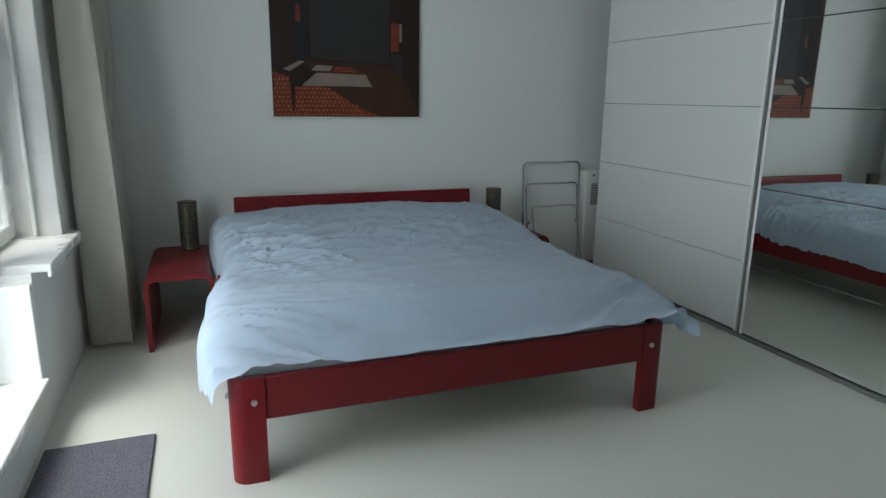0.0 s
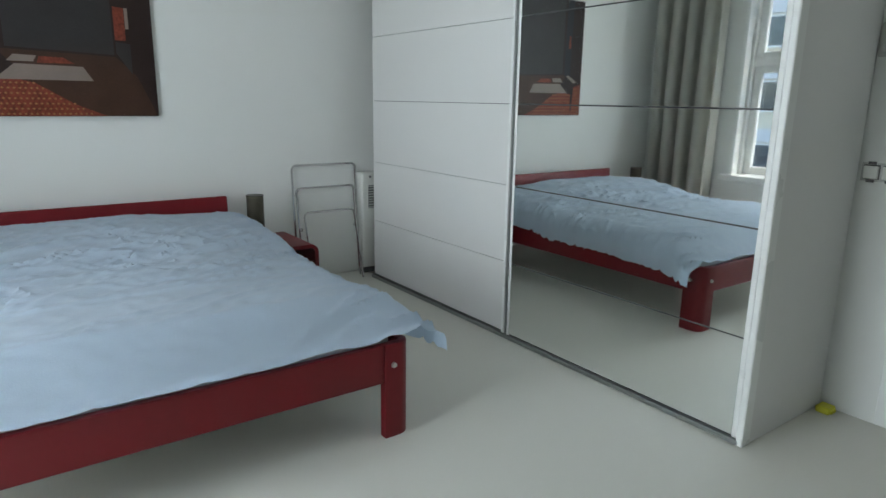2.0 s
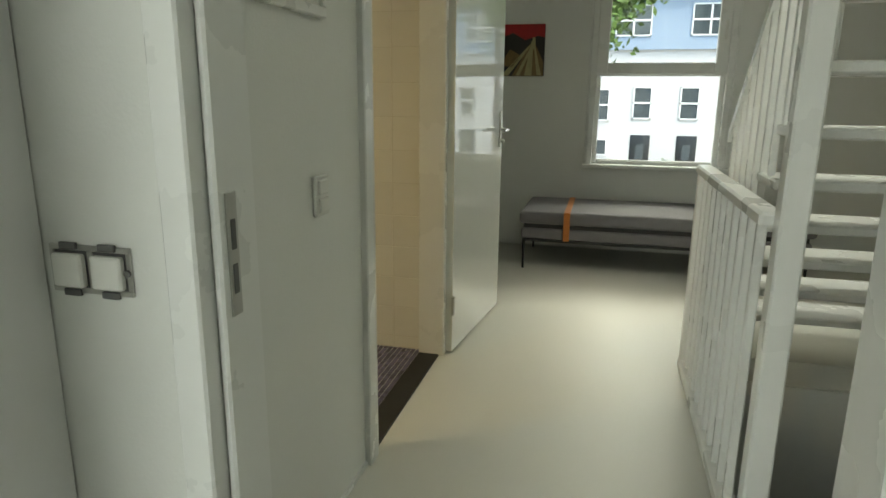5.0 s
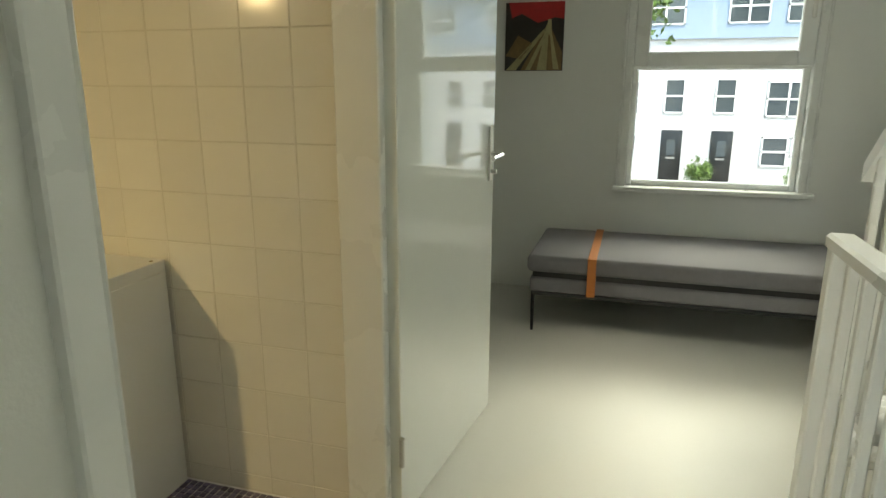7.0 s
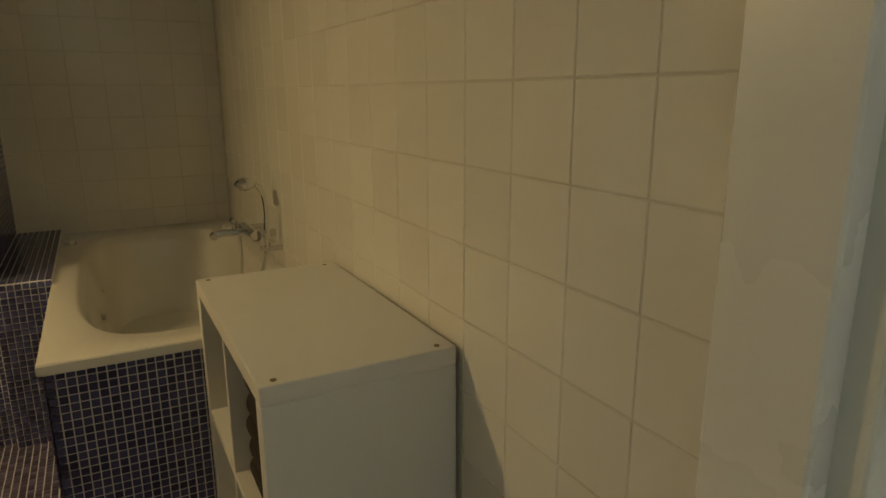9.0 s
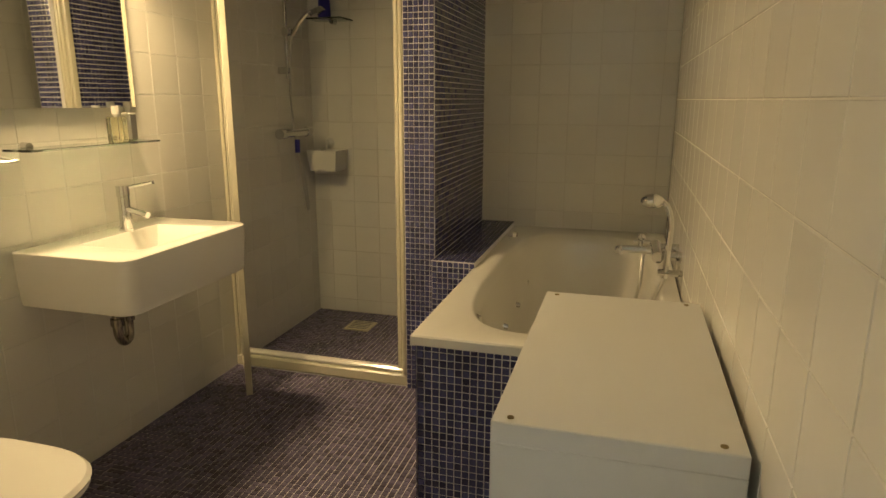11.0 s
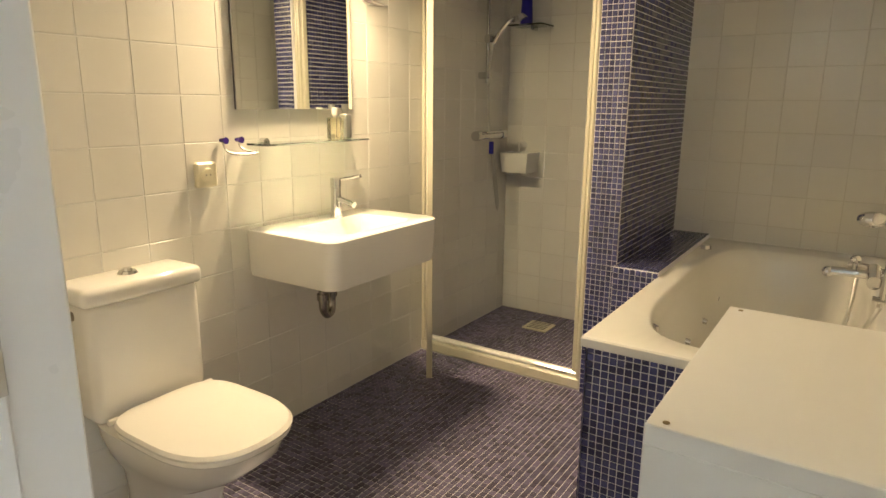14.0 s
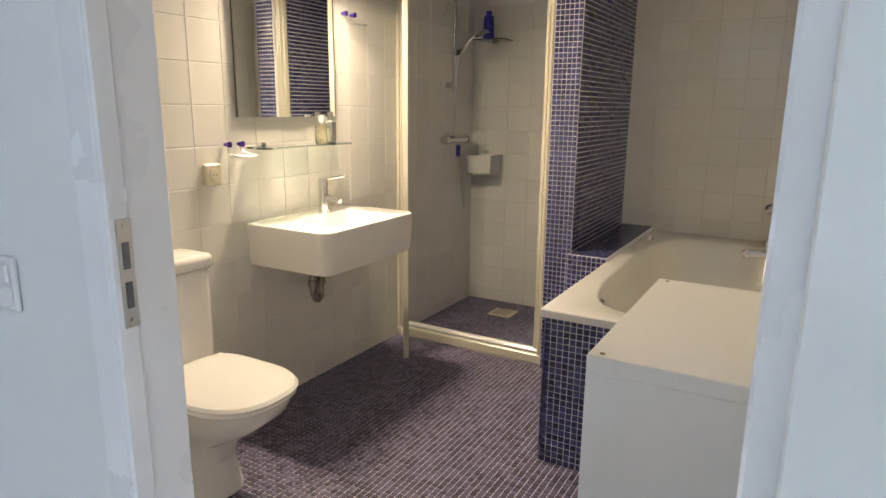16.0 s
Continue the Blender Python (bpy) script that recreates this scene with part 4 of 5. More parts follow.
def sloped(x0, z0, x1, z1, y0, y1, h):
    bm = bmesh.new()
    v = [bm.verts.new(p) for y in (y0, y1) for p in ((x0, y, z0), (x1, y, z1), (x1, y, z1 + h), (x0, y, z0 + h))]
    for f in ((0, 1, 2, 3), (7, 6, 5, 4), (0, 4, 5, 1), (1, 5, 6, 2), (2, 6, 7, 3), (3, 7, 4, 0)):
        bm.faces.new([v[i] for i in f])
    bmesh.ops.recalc_face_normals(bm, faces=bm.faces)
    return bm


part("stringer", sloped(6.40, -0.02, 4.40, 1.79, -0.87, -0.805, 0.24), PAINT, stair)
part("handrail", sloped(6.28, 1.02, 4.62, 2.52, 0.0, 0.045, 0.055), PAINT, stair)
for k in range(12):
    x = 6.2 - k * 0.125
    z = 0.19 * (round((6.30 - x) / 0.21) + 1)
    part("baluster", bx(x - 0.012, x + 0.012, 0.012, 0.036, z, 1.04 + (6.28 - x) * 0.9036, 0.003), PAINT, stair)
lower = thing("lower_stairs", (5.3, -0.5, -2.4), "dark carpeted stairs going down the stairwell", "staircase")
for k in range(9):
    x, z = 4.70 + k * 0.15, -0.21 - k * 0.19
    part("step", bx(x - 0.12, x + 0.12, -0.95, 0.12, z - 0.16, z, 0.012), CARPET, lower)
structure("stairwell_floor", bx(4.4, 6.05, -2.0, 0.16, -2.45, -2.4), CARPET, "dark carpeted floor below the stairs", "floor")
structure("landing_floor_edge", bx(4.45, 6.05, -2.0, -1.0, -0.12, 0.0), FLOOR, "resin floor strip beyond the stairs", "floor")


# ---- bathroom ----
# shower partition and ledge, clad in mosaic below
structure("partition", boxes([(4.605, 4.738, 3.662, YK + 0.01, 0, 2.45), (4.738, 4.925, 3.60, YK + 0.01, 0, 0.622), (4.605, 4.738, 3.645, 3.664, 0, 2.45)]), MGROUT, "grouted partition wall between shower and bath", "wall")
structure("bath_surround", boxes([(4.93, 5.715, 2.815, 2.835, 0, 0.575), (4.93, 4.95, 2.815, 3.62, 0, 0.575)]), MGROUT, "grouted bath surround panel", "panel")

bath = thing("bathtub", (5.32, 3.7, 0), "white acrylic built-in bathtub with wide rim", "bathtub")


def bath_ring(k, grow, z, n=56):
    """A rounded outline between the tub's inner shape and the rim's rectangle."""
    pts = []
    cx, cy = 5.328, 3.66
    for i in range(n):
        a = 2 * math.pi * i / n
        c, s = math.cos(a), math.sin(a)
        e = 0.55
        x = cx + (0.322 + grow) * math.copysign(abs(c) ** e, c)
        y = cy + (0.75 + grow) * math.copysign(abs(s) ** e, s)
        pts.append((x, y, z))
    return pts


def bath_shell():
    bm = bmesh.new()
    n = 56
    rim = []
    x0, x1, y0, y1 = 4.918, 5.715, 2.795, YK
    for i in range(n):
        a = 2 * math.pi * i / n
        c, s = math.cos(a), math.sin(a)
        m = max(abs(c), abs(s))
        rim.append(((x0 + x1) / 2 + (x1 - x0) / 2 * c / m, (y0 + y1) / 2 + (y1 - y0) / 2 * s / m))
    rings = [[(x, y, 0.572) for x, y in rim], [(x, y, 0.598) for x, y in rim], [(x * 0.995 + 5.32 * 0.005, y * 0.995 + 3.68 * 0.005, 0.603) for x, y in rim],
             bath_ring(0, 0.012, 0.603), bath_ring(0, 0.0, 0.595), bath_ring(0, -0.02, 0.55), bath_ring(0, -0.05, 0.35), bath_ring(0, -0.085, 0.2), bath_ring(0, -0.14, 0.165), bath_ring(0, -0.2, 0.16)]
    vs = [[bm.verts.new(p) for p in r] for r in rings]
    for a, b in zip(vs, vs[1:]):
        for k in range(n):
            bm.faces.new((a[k], a[(k + 1) % n], b[(k + 1) % n], b[k]))
    bm.faces.new(vs[-1])
    bmesh.ops.recalc_face_normals(bm, faces=bm.faces)
    return bm


part("tub", bath_shell(), ACRYL, bath)
part("apron_support", boxes([(5.0, 5.7, 2.84, 2.87, 0, 0.57)]), GROUT, bath)
ov = part("overflow_knob", cyl((5.025, 3.10, 0.553), (5.055, 3.10, 0.550), 0.034, 0.028, 28), CHROME, bath, "round chrome overflow knob")
part("grip", bx(5.052, 5.068, 3.094, 3.106, 0.526, 0.576, 0.004), CHROME, ov)
part("grip_knob", cyl((4.965, 4.28, 0.602), (4.965, 4.28, 0.622), 0.026, 0.024, 24), CHROME, bath, "chrome push knob")
for y, z in ((3.35, 0.40), (3.6, 0.36), (3.9, 0.36), (4.15, 0.40)):
    part("jet", cyl((5.048, y, z), (5.072, y, z - 0.002), 0.015, 0.012, 16), CHROME, bath, "small chrome jet")
part("drain", cyl((5.335, 3.66, 0.161), (5.335, 3.66, 0.166), 0.03, seg=24), CHROME, bath, "chrome drain")

def ellipsoid(place, radii):
    bm = bmesh.new()
    bmesh.ops.create_uvsphere(bm, u_segments=24, v_segments=14, radius=1)
    bmesh.ops.transform(bm, matrix=Matrix.Translation(place) @ Matrix.Diagonal((*radii, 1)), verts=bm.verts)
    return bm


# bath mixer with hand shower
bmx = thing("bath_mixer", (5.66, 3.66, 0.68), "chrome bath mixer with hand shower and coiled hoses", "bath tap")
part("body", cyl((5.60, 3.58, 0.70), (5.60, 3.80, 0.70), 0.022), CHROME, bmx)
for y in (3.62, 3.76):
    part("wall_union", cyl((5.60, y, 0.70), (5.718, y, 0.70), 0.017), CHROME, bmx)
    part("rose", cyl((5.708, y, 0.70), (5.719, y, 0.70), 0.032), CHROME, bmx)
part("spout", tube(smooth_path([(5.60, 3.69, 0.70), (5.56, 3.70, 0.70), (5.49, 3.71, 0.698), (5.462, 3.712, 0.692)]), 0.015), CHROME, bmx)
part("spout_end", ellipsoid((5.462, 3.712, 0.692), (0.019, 0.019, 0.019)), CHROME, bmx)
part("lever", tube(smooth_path([(5.60, 3.82, 0.70), (5.56, 3.84, 0.70), (5.52, 3.85, 0.695)]), 0.01), CHROME, bmx)
part("diverter", cyl((5.54, 3.705, 0.71), (5.54, 3.705, 0.735), 0.008, 0.009), CHROME, bmx)
part("diverter_knob", ellipsoid((5.54, 3.705, 0.748), (0.017, 0.017, 0.015)), CHROME, bmx)
hs = part("hand_shower", tube(smooth_path([(5.625, 3.52, 0.64), (5.63, 3.52, 0.74), (5.632, 3.52, 0.84), (5.615, 3.53, 0.90), (5.575, 3.54, 0.925)]), 0.011), CHROME, bmx, "chrome hand shower in its holder")
part("spray_head", ellipsoid((5.565, 3.542, 0.915), (0.042, 0.036, 0.026)), CHROME, hs, "rounded chrome spray head")
part("holder", tube([(5.719, 3.52, 0.66), (5.60, 3.52, 0.66)], 0.012), CHROME, bmx)
for pts in ([(5.55, 3.66, 0.69), (5.545, 3.62, 0.60), (5.53, 3.60, 0.50), (5.52, 3.55, 0.42)], [(5.625, 3.52, 0.64), (5.60, 3.51, 0.58), (5.56, 3.52, 0.50), (5.52, 3.55, 0.42)]):
    part("hose", tube(smooth_path(pts, 10), 0.007), STEEL, bmx, "ribbed metal hose")

bmx.location += Vector((0.035, -0.055, 0.015))

# shower threshold, frame and glass
sf = thing("shower_enclosure", (4.15, 3.68, 0), "shower enclosure with cream aluminium frame and folded glass leaf", "shower screen")
part("threshold", bx(3.712, 4.603, 3.655, 3.735, 0.003, 0.055, 0.006, 3), CREAMP, sf)
part("sill_bar", bx(3.73, 4.59, 3.675, 3.715, 0.055, 0.078, 0.008, 3), CERAMIC, sf)
for x0, x1 in ((3.712, 3.742), (4.575, 4.603)):
    part("post", boxes([(x0, x1, 3.665, 3.72, 0.055, 2.05), (x0 + 0.006, x1 - 0.006, 3.652, 3.667, 0.055, 2.05)], 0.004), CREAMP, sf)
part("post_strip", bx(4.552, 4.572, 3.675, 3.71, 0.078, 2.05, 0.004), CREAMP, sf)
part("head_bar", bx(3.742, 4.575, 3.67, 3.715, 2.0, 2.05, 0.004), CREAMP, sf)
lm = Matrix.Translation((3.752, 3.66, 0)) @ Matrix.Rotation(math.atan2(-0.282, 0.208), 4, "Z")
lf = part("leaf_frame", turned(boxes([(0, 0.018, -0.012, 0.012, 0.035, 2.0), (0.332, 0.352, -0.014, 0.014, 0.0, 2.0), (0.018, 0.332, -0.01, 0.01, 1.975, 2.0), (0.018, 0.332, -0.01, 0.01, 0.04, 0.06)], 0.003), lm), CREAMP, sf)
gl = part("glass_leaf", turned(bx(0.016, 0.334, -0.003, 0.003, 0.058, 1.977), lm), SCREEN, lf, "clear safety glass, tinted to dim the shower")

# shower fittings on the tiled side wall
sr = thing("shower_set", (3.76, 4.27, 1.1), "chrome thermostatic shower mixer with slide rail and hose", "shower set")
part("mixer_bar", cyl((3.775, 4.16, 1.105), (3.775, 4.43, 1.105), 0.022), CHROME, sr)
part("shelf_plate", bx(3.735, 3.82, 4.20, 4.42, 1.122, 1.130, 0.003), CHROME, sr)
for y in (4.155, 4.435):
    part("knob", cyl((3.775, y - 0.018, 1.105), (3.775, y + 0.018, 1.105), 0.027), CHROME, sr)
for y in (4.22, 4.36):
    part("wall_union", cyl((3.711, y, 1.105), (3.775, y, 1.105), 0.02), CHROME, sr)
part("slide_rail", cyl((3.765, 4.27, 1.39), (3.765, 4.27, 2.05), 0.010), CHROME, sr)
for z in (1.43, 1.98):
    part("rail_bracket", bx(3.711, 3.785, 4.25, 4.29, z - 0.018, z + 0.018, 0.008, 3), CHROME, sr)
part("slider", bx(3.75, 3.80, 4.245, 4.295, 1.60, 1.645, 0.010, 3), CHROME, sr)
hs2 = part("handset", tube(smooth_path([(3.80, 4.27, 1.60), (3.83, 4.29, 1.66), (3.87, 4.31, 1.71), (3.90, 4.32, 1.725)]), 0.012), CHROME, sr)
part("spray_head", cyl((3.915, 4.325, 1.74), (3.925, 4.33, 1.715), 0.03, 0.045, 28), CHROME, hs2)
part("hose", tube(smooth_path([(3.80, 4.27, 1.60), (3.785, 4.265, 1.45), (3.775, 4.275, 1.25), (3.79, 4.30, 1.0), (3.80, 4.33, 0.78), (3.80, 4.36, 0.68), (3.79, 4.385, 0.72), (3.78, 4.36, 0.90), (3.775, 4.30, 1.08)], 10), 0.006), STEEL, sr, "flexible metal hose")
part("hose_cap", cyl((3.785, 4.30, 1.07), (3.785, 4.30, 1.0), 0.014), BLUEP, sr, "dark blue hose cap")

sr.location += Vector((-0.008, -0.05, 0))
bk = thing("soap_basket", (3.88, 4.47, 0.9), "cream plastic suction soap basket on the tiles", "basket")
part("tub", loft([[(3.80 + 0.006, 4.40, 0.885), (3.97 - 0.006, 4.40, 0.885), (3.97 - 0.006, 4.55, 0.885), (3.806, 4.55, 0.885)], [(3.795, 4.39, 1.0), (3.975, 4.39, 1.0), (3.975, 4.556, 1.0), (3.795, 4.556, 1.0)], [(3.805, 4.40, 1.0), (3.965, 4.40, 1.0), (3.965, 4.548, 1.0), (3.805, 4.548, 1.0)], [(3.81, 4.405, 0.91), (3.96, 4.405, 0.91), (3.96, 4.545, 0.91), (3.81, 4.545, 0.91)]]), PLASTIC, bk)
part("suction_cup", cyl((3.86, 4.556, 1.035), (3.86, 4.535, 1.035), 0.03, 0.012), PLASTIC, bk)
part("hook", tube(smooth_path([(3.86, 4.54, 1.035), (3.86, 4.52, 1.05), (3.86, 4.51, 1.0)]), 0.006), PLASTIC, bk)
bk.location += Vector((-0.04, 0, 0))
cs = thing("shower_shelf", (3.88, 4.45, 1.71), "slim glass corner shelf in the shower", "shelf")
part("plate", bx(3.78, 3.99, 4.40, 4.558, 1.705, 1.713, 0.002), TINTG, cs)
part("bracket", cyl((3.88, 4.559, 1.70), (3.88, 4.51, 1.70), 0.012), CHROME, cs)
bb = thing("blue_bottle", (3.86, 4.47, 1.713), "deep blue shower bottle on the corner shelf", "bottle")
part("body", cyl((3.86, 4.47, 1.713), (3.86, 4.47, 1.85), 0.036, 0.030, 24), BLUEP, bb)
part("cap", cyl((3.86, 4.47, 1.85), (3.86, 4.47, 1.88), 0.018), BLUEP, bb)
dg = thing("floor_drain", (4.09, 4.33, 0.004), "square speckled drain grate in the shower floor", "drain")
part("grate", bx(4.01, 4.16, 4.25, 4.395, 0.004, 0.012, 0.002), DRAINM, dg)
for k in range(5):
    part("slot", bx(4.03, 4.14, 4.272 + k * 0.025, 4.278 + k * 0.025, 0.0115, 0.0135), GRILL, dg)

# washbasin
bs = thing("washbasin", (3.92, 2.88, 0.66), "white rectangular wall-hung ceramic washbasin", "washbasin")


def rrect(x0, x1, y0, y1, r, n=7):
    pts = []
    for cx, cy, a in ((x1 - r, y1 - r, 0), (x0 + 0.004, y1 - 0.004, 90), (x0 + 0.004, y0 + 0.004, 180), (x1 - r, y0 + r, 270)):
        q = r if a in (0, 270) else 0.004
        for k in range(n):
            t = radians(a + 90 * k / (n - 1))
            pts.append((cx + q * math.cos(t), cy + q * math.sin(t)))
    return pts


def basin_shell():
    bm = bmesh.new()
    o = rrect(3.712, 4.135, 2.565, 3.20, 0.05)
    n = len(o)
    cx, cy = 3.945, 2.89
    def oval(f, z):
        out = []
        for x, y in o:
            a = math.atan2((y - 2.8825) / 0.32, (x - 3.9235) / 0.21)
            out.append((cx + 0.155 * f * math.copysign(abs(math.cos(a)) ** 0.8, math.cos(a)), cy + 0.235 * f * math.copysign(abs(math.sin(a)) ** 0.8, math.sin(a)), z))
        return out
    def sh(f, z):
        return [(3.712 + (x - 3.712) * f, 2.8825 + (y - 2.8825) * f, z) for x, y in o]
    rings = [sh(0.93, 0.645), sh(0.965, 0.65), sh(0.985, 0.67), sh(1.0, 0.815), sh(0.997, 0.822), sh(0.985, 0.825), oval(1.03, 0.825), oval(1.0, 0.820), oval(0.93, 0.79), oval(0.75, 0.74), oval(0.4, 0.722), oval(0.1, 0.72)]
    vs = [[bm.verts.new(p) for p in r] for r in rings]
    for a, b in zip(vs, vs[1:]):
        for k in range(n):
            bm.faces.new((a[k], a[(k + 1) % n], b[(k + 1) % n], b[k]))
    bm.faces.new(vs[0][::-1])
    bm.faces.new(vs[-1])
    bmesh.ops.recalc_face_normals(bm, faces=bm.faces)
    return bm


part("bowl", basin_shell(), CERAMIC, bs)
part("overflow_hole", cyl((3.965, 3.112, 0.802), (3.965, 3.124, 0.806), 0.011, seg=18), GRILL, bs, "dark overflow hole")
part("waste", cyl((3.945, 2.89, 0.718), (3.945, 2.89, 0.724), 0.022), CHROME, bs, "chrome waste")
tp = thing("basin_tap", (3.80, 2.945, 0.825), "chrome single-lever basin tap", "tap")
part("body", cyl((3.80, 2.945, 0.825), (3.80, 2.945, 0.945), 0.021, 0.020, 28), CHROME, tp)
part("base_ring", cyl((3.80, 2.945, 0.823), (3.80, 2.945, 0.833), 0.026, seg=28), CHROME, tp)
part("spout", tube([(3.805, 2.945, 0.905), (3.90, 2.94, 0.885)], 0.012, 14), CHROME, tp)
part("head", cyl((3.80, 2.945, 0.947), (3.80, 2.945, 0.985), 0.022, 0.022, 28), CHROME, tp)
part("lever", tube([(3.80, 2.945, 0.975), (3.875, 2.99, 0.992), (3.885, 2.996, 0.994)], 0.006), CHROME, tp)
part("lever_tip", cyl((3.884, 2.995, 0.9935), (3.890, 2.999, 0.995), 0.007), GRILL, tp)
tr = thing("basin_trap", (3.86, 2.88, 0.5), "tarnished chrome bottle trap under the washbasin", "waste trap")
part("tail_pipe", cyl((3.89, 2.87, 0.65), (3.89, 2.87, 0.59), 0.016), AGED, tr)
part("nut", cyl((3.89, 2.87, 0.60), (3.89, 2.87, 0.575), 0.023, seg=12), AGED, tr)
part("bend", tube(smooth_path([(3.89, 2.87, 0.60), (3.89, 2.87, 0.54), (3.88, 2.90, 0.505), (3.87, 2.935, 0.51), (3.86, 2.95, 0.55), (3.86, 2.95, 0.60), (3.84, 2.95, 0.63), (3.71, 2.95, 0.635)], 8), 0.016, 14), AGED, tr)
part("nut", cyl((3.86, 2.95, 0.565), (3.86, 2.95, 0.59), 0.023, seg=12), AGED, tr)

part("tail_pipe", cyl((3.89, 2.87, 0.72), (3.89, 2.87, 0.64), 0.016), AGED, tr)
tr.location += Vector((-0.02, -0.09, -0.045))

mr = thing("wall_mirror", (3.715, 2.84, 1.255), "frameless rectangular wall mirror with dark edge", "mirror")
part("backing", bx(3.711, 3.722, 2.545, 3.135, 1.253, 1.82), GRILL, mr)
part("glass", bx(3.7225, 3.728, 2.543, 3.133, 1.253, 1.82), MIRROR, mr, "mirror glass", smooth=False)
ml = thing("mirror_lamp", (3.78, 2.87, 1.87), "slim steel strip lamp above the mirror", "wall lamp")
part("housing", bx(3.765, 3.885, 2.60, 3.14, 1.868, 1.90, 0.004), STEEL, ml)
part("arm", bx(3.711, 3.77, 2.82, 2.92, 1.872, 1.896, 0.003), STEEL, ml)

gs = thing("glass_shelf", (3.78, 2.89, 1.14), "clear glass bathroom shelf on chrome studs", "shelf")
part("plate", bx(3.714, 3.825, 2.585, 3.13, 1.128, 1.135, 0.001), TINTG, gs)
for y in (2.66, 3.06):
    part("stud", cyl((3.711, y, 1.137), (3.735, y, 1.137), 0.016, 0.014), CHROME, gs, "round chrome stud")


def scent_bottle(x, y, w, h, cap, m, label):
    t = thing("perfume_bottle", (x, y, 1.135), label, "bottle", "bottles on the glass shelf")
    part("body", bx(x - w, x + w, y - w, y + w, 1.1355, 1.1355 + h, 0.006, 3), m, t)
    part("neck", cyl((x, y, 1.135 + h), (x, y, 1.145 + h), 0.010), STEEL, t)
    part("cap", cyl((x, y, 1.145 + h), (x, y, 1.145 + h + cap), 0.014), CERAMIC if m is PERFUME else STEEL, t)


scent_bottle(3.77, 2.985, 0.026, 0.085, 0.03, PERFUME, "square perfume bottle of yellow liquid, clear cap")
scent_bottle(3.765, 3.05, 0.020, 0.10, 0.028, mat("silver_bottle", (0.5, 0.5, 0.45), 0.2, 0.7), "slim silver perfume bottle on the shelf")


def hook_pair(y, z):
    t = thing("towel_hook", (3.72, y, z), "bent steel hook rail with purple glass knobs", "hook", "purple-knobbed hooks")
    for dy in (0.0, 0.065):
        part("knob", cyl((3.716, y + dy, z), (3.745, y + dy, z), 0.007, 0.012, 20), PURPLE, t, "purple glass knob")
    part("wire", tube(smooth_path([(3.725, y, z), (3.745, y, z - 0.035), (3.775, y + 0.02, z - 0.045), (3.79, y + 0.09, z - 0.045), (3.77, y + 0.105, z - 0.04)]), 0.004), STEEL, t)
    part("wire", tube(smooth_path([(3.725, y + 0.065, z), (3.745, y + 0.065, z - 0.03), (3.79, y + 0.09, z - 0.045)]), 0.004), STEEL, t)


hook_pair(2.475, 1.150)
hook_pair(3.21, 1.72)
so = thing("wall_socket", (3.715, 2.40, 1.04), "cream square wall socket on the tiles", "socket")
part("plate", bx(3.711, 3.735, 2.36, 2.44, 0.998, 1.082, 0.006, 3), SOCKET, so)
part("recess", cyl((3.7345, 2.40, 1.04), (3.7375, 2.40, 1.04), 0.024, 0.022, 28), SOCKET, so)
part("well", cyl((3.737, 2.40, 1.04), (3.7385, 2.40, 1.04), 0.018, 0.018, 28), SOCKET, so, "round socket well")
for dy in (-0.008, 0.008):
    part("pin_hole", cyl((3.738, 2.40 + dy, 1.04), (3.7395, 2.40 + dy, 1.04), 0.0025, seg=10), GRILL, so)

# close-coupled toilet
to = thing("toilet", (4.02, 2.06, 0), "white close-coupled ceramic toilet with closed lid", "toilet")
cyT = 2.065


def oval_ring(x0, x1, hw, z, n=40, e=0.78):
    pts = []
    for i in range(n):
        a = 2 * math.pi * i / n
        c, s = math.cos(a), math.sin(a)
        ex = 0.80 if c > 0 else 0.4
        pts.append(((x0 + x1) / 2 + (x1 - x0) / 2 * math.copysign(abs(c) ** ex, c), cyT + hw * math.copysign(abs(s) ** (0.78 if c > 0 else 0.5), s), z))
    return pts


part("bowl", loft([oval_ring(3.78, 4.12, 0.105, 0.0), oval_ring(3.78, 4.12, 0.105, 0.02), oval_ring(3.785, 4.09, 0.095, 0.12), oval_ring(3.78, 4.12, 0.105, 0.20), oval_ring(3.77, 4.24, 0.145, 0.27), oval_ring(3.77, 4.325, 0.172, 0.34), oval_ring(3.77, 4.345, 0.18, 0.382)]), CERAMIC, to)
part("seat", loft([oval_ring(3.90, 4.345, 0.183, 0.384), oval_ring(3.895, 4.35, 0.186, 0.39), oval_ring(3.90, 4.348, 0.183, 0.400)]), CERAMIC, to)
part("lid", loft([oval_ring(3.895, 4.352, 0.187, 0.402), oval_ring(3.89, 4.356, 0.189, 0.410), oval_ring(3.895, 4.345, 0.182, 0.419), oval_ring(3.93, 4.25, 0.14, 0.425)]), CERAMIC, to)
part("cistern", bx(3.712, 3.875, 1.885, 2.24, 0.38, 0.735, 0.028, 4), CERAMIC, to)
part("cistern_lid", bx(3.712, 3.885, 1.875, 2.25, 0.730, 0.785, 0.02, 4), CERAMIC, to)
part("flush_ring", cyl((3.79, 2.06, 0.783), (3.79, 2.06, 0.793), 0.03, 0.024, 28), CHROME, to)
part("flush_button", cyl((3.79, 2.06, 0.791), (3.79, 2.06, 0.800), 0.016, 0.013, 24), CHROME, to, "chrome push button")
for dy in (-0.155, 0.155):
    part("hinge", cyl((3.905, cyT + dy - 0.014, 0.405), (3.905, cyT + dy + 0.014, 0.405), 0.010), CERAMIC, to)
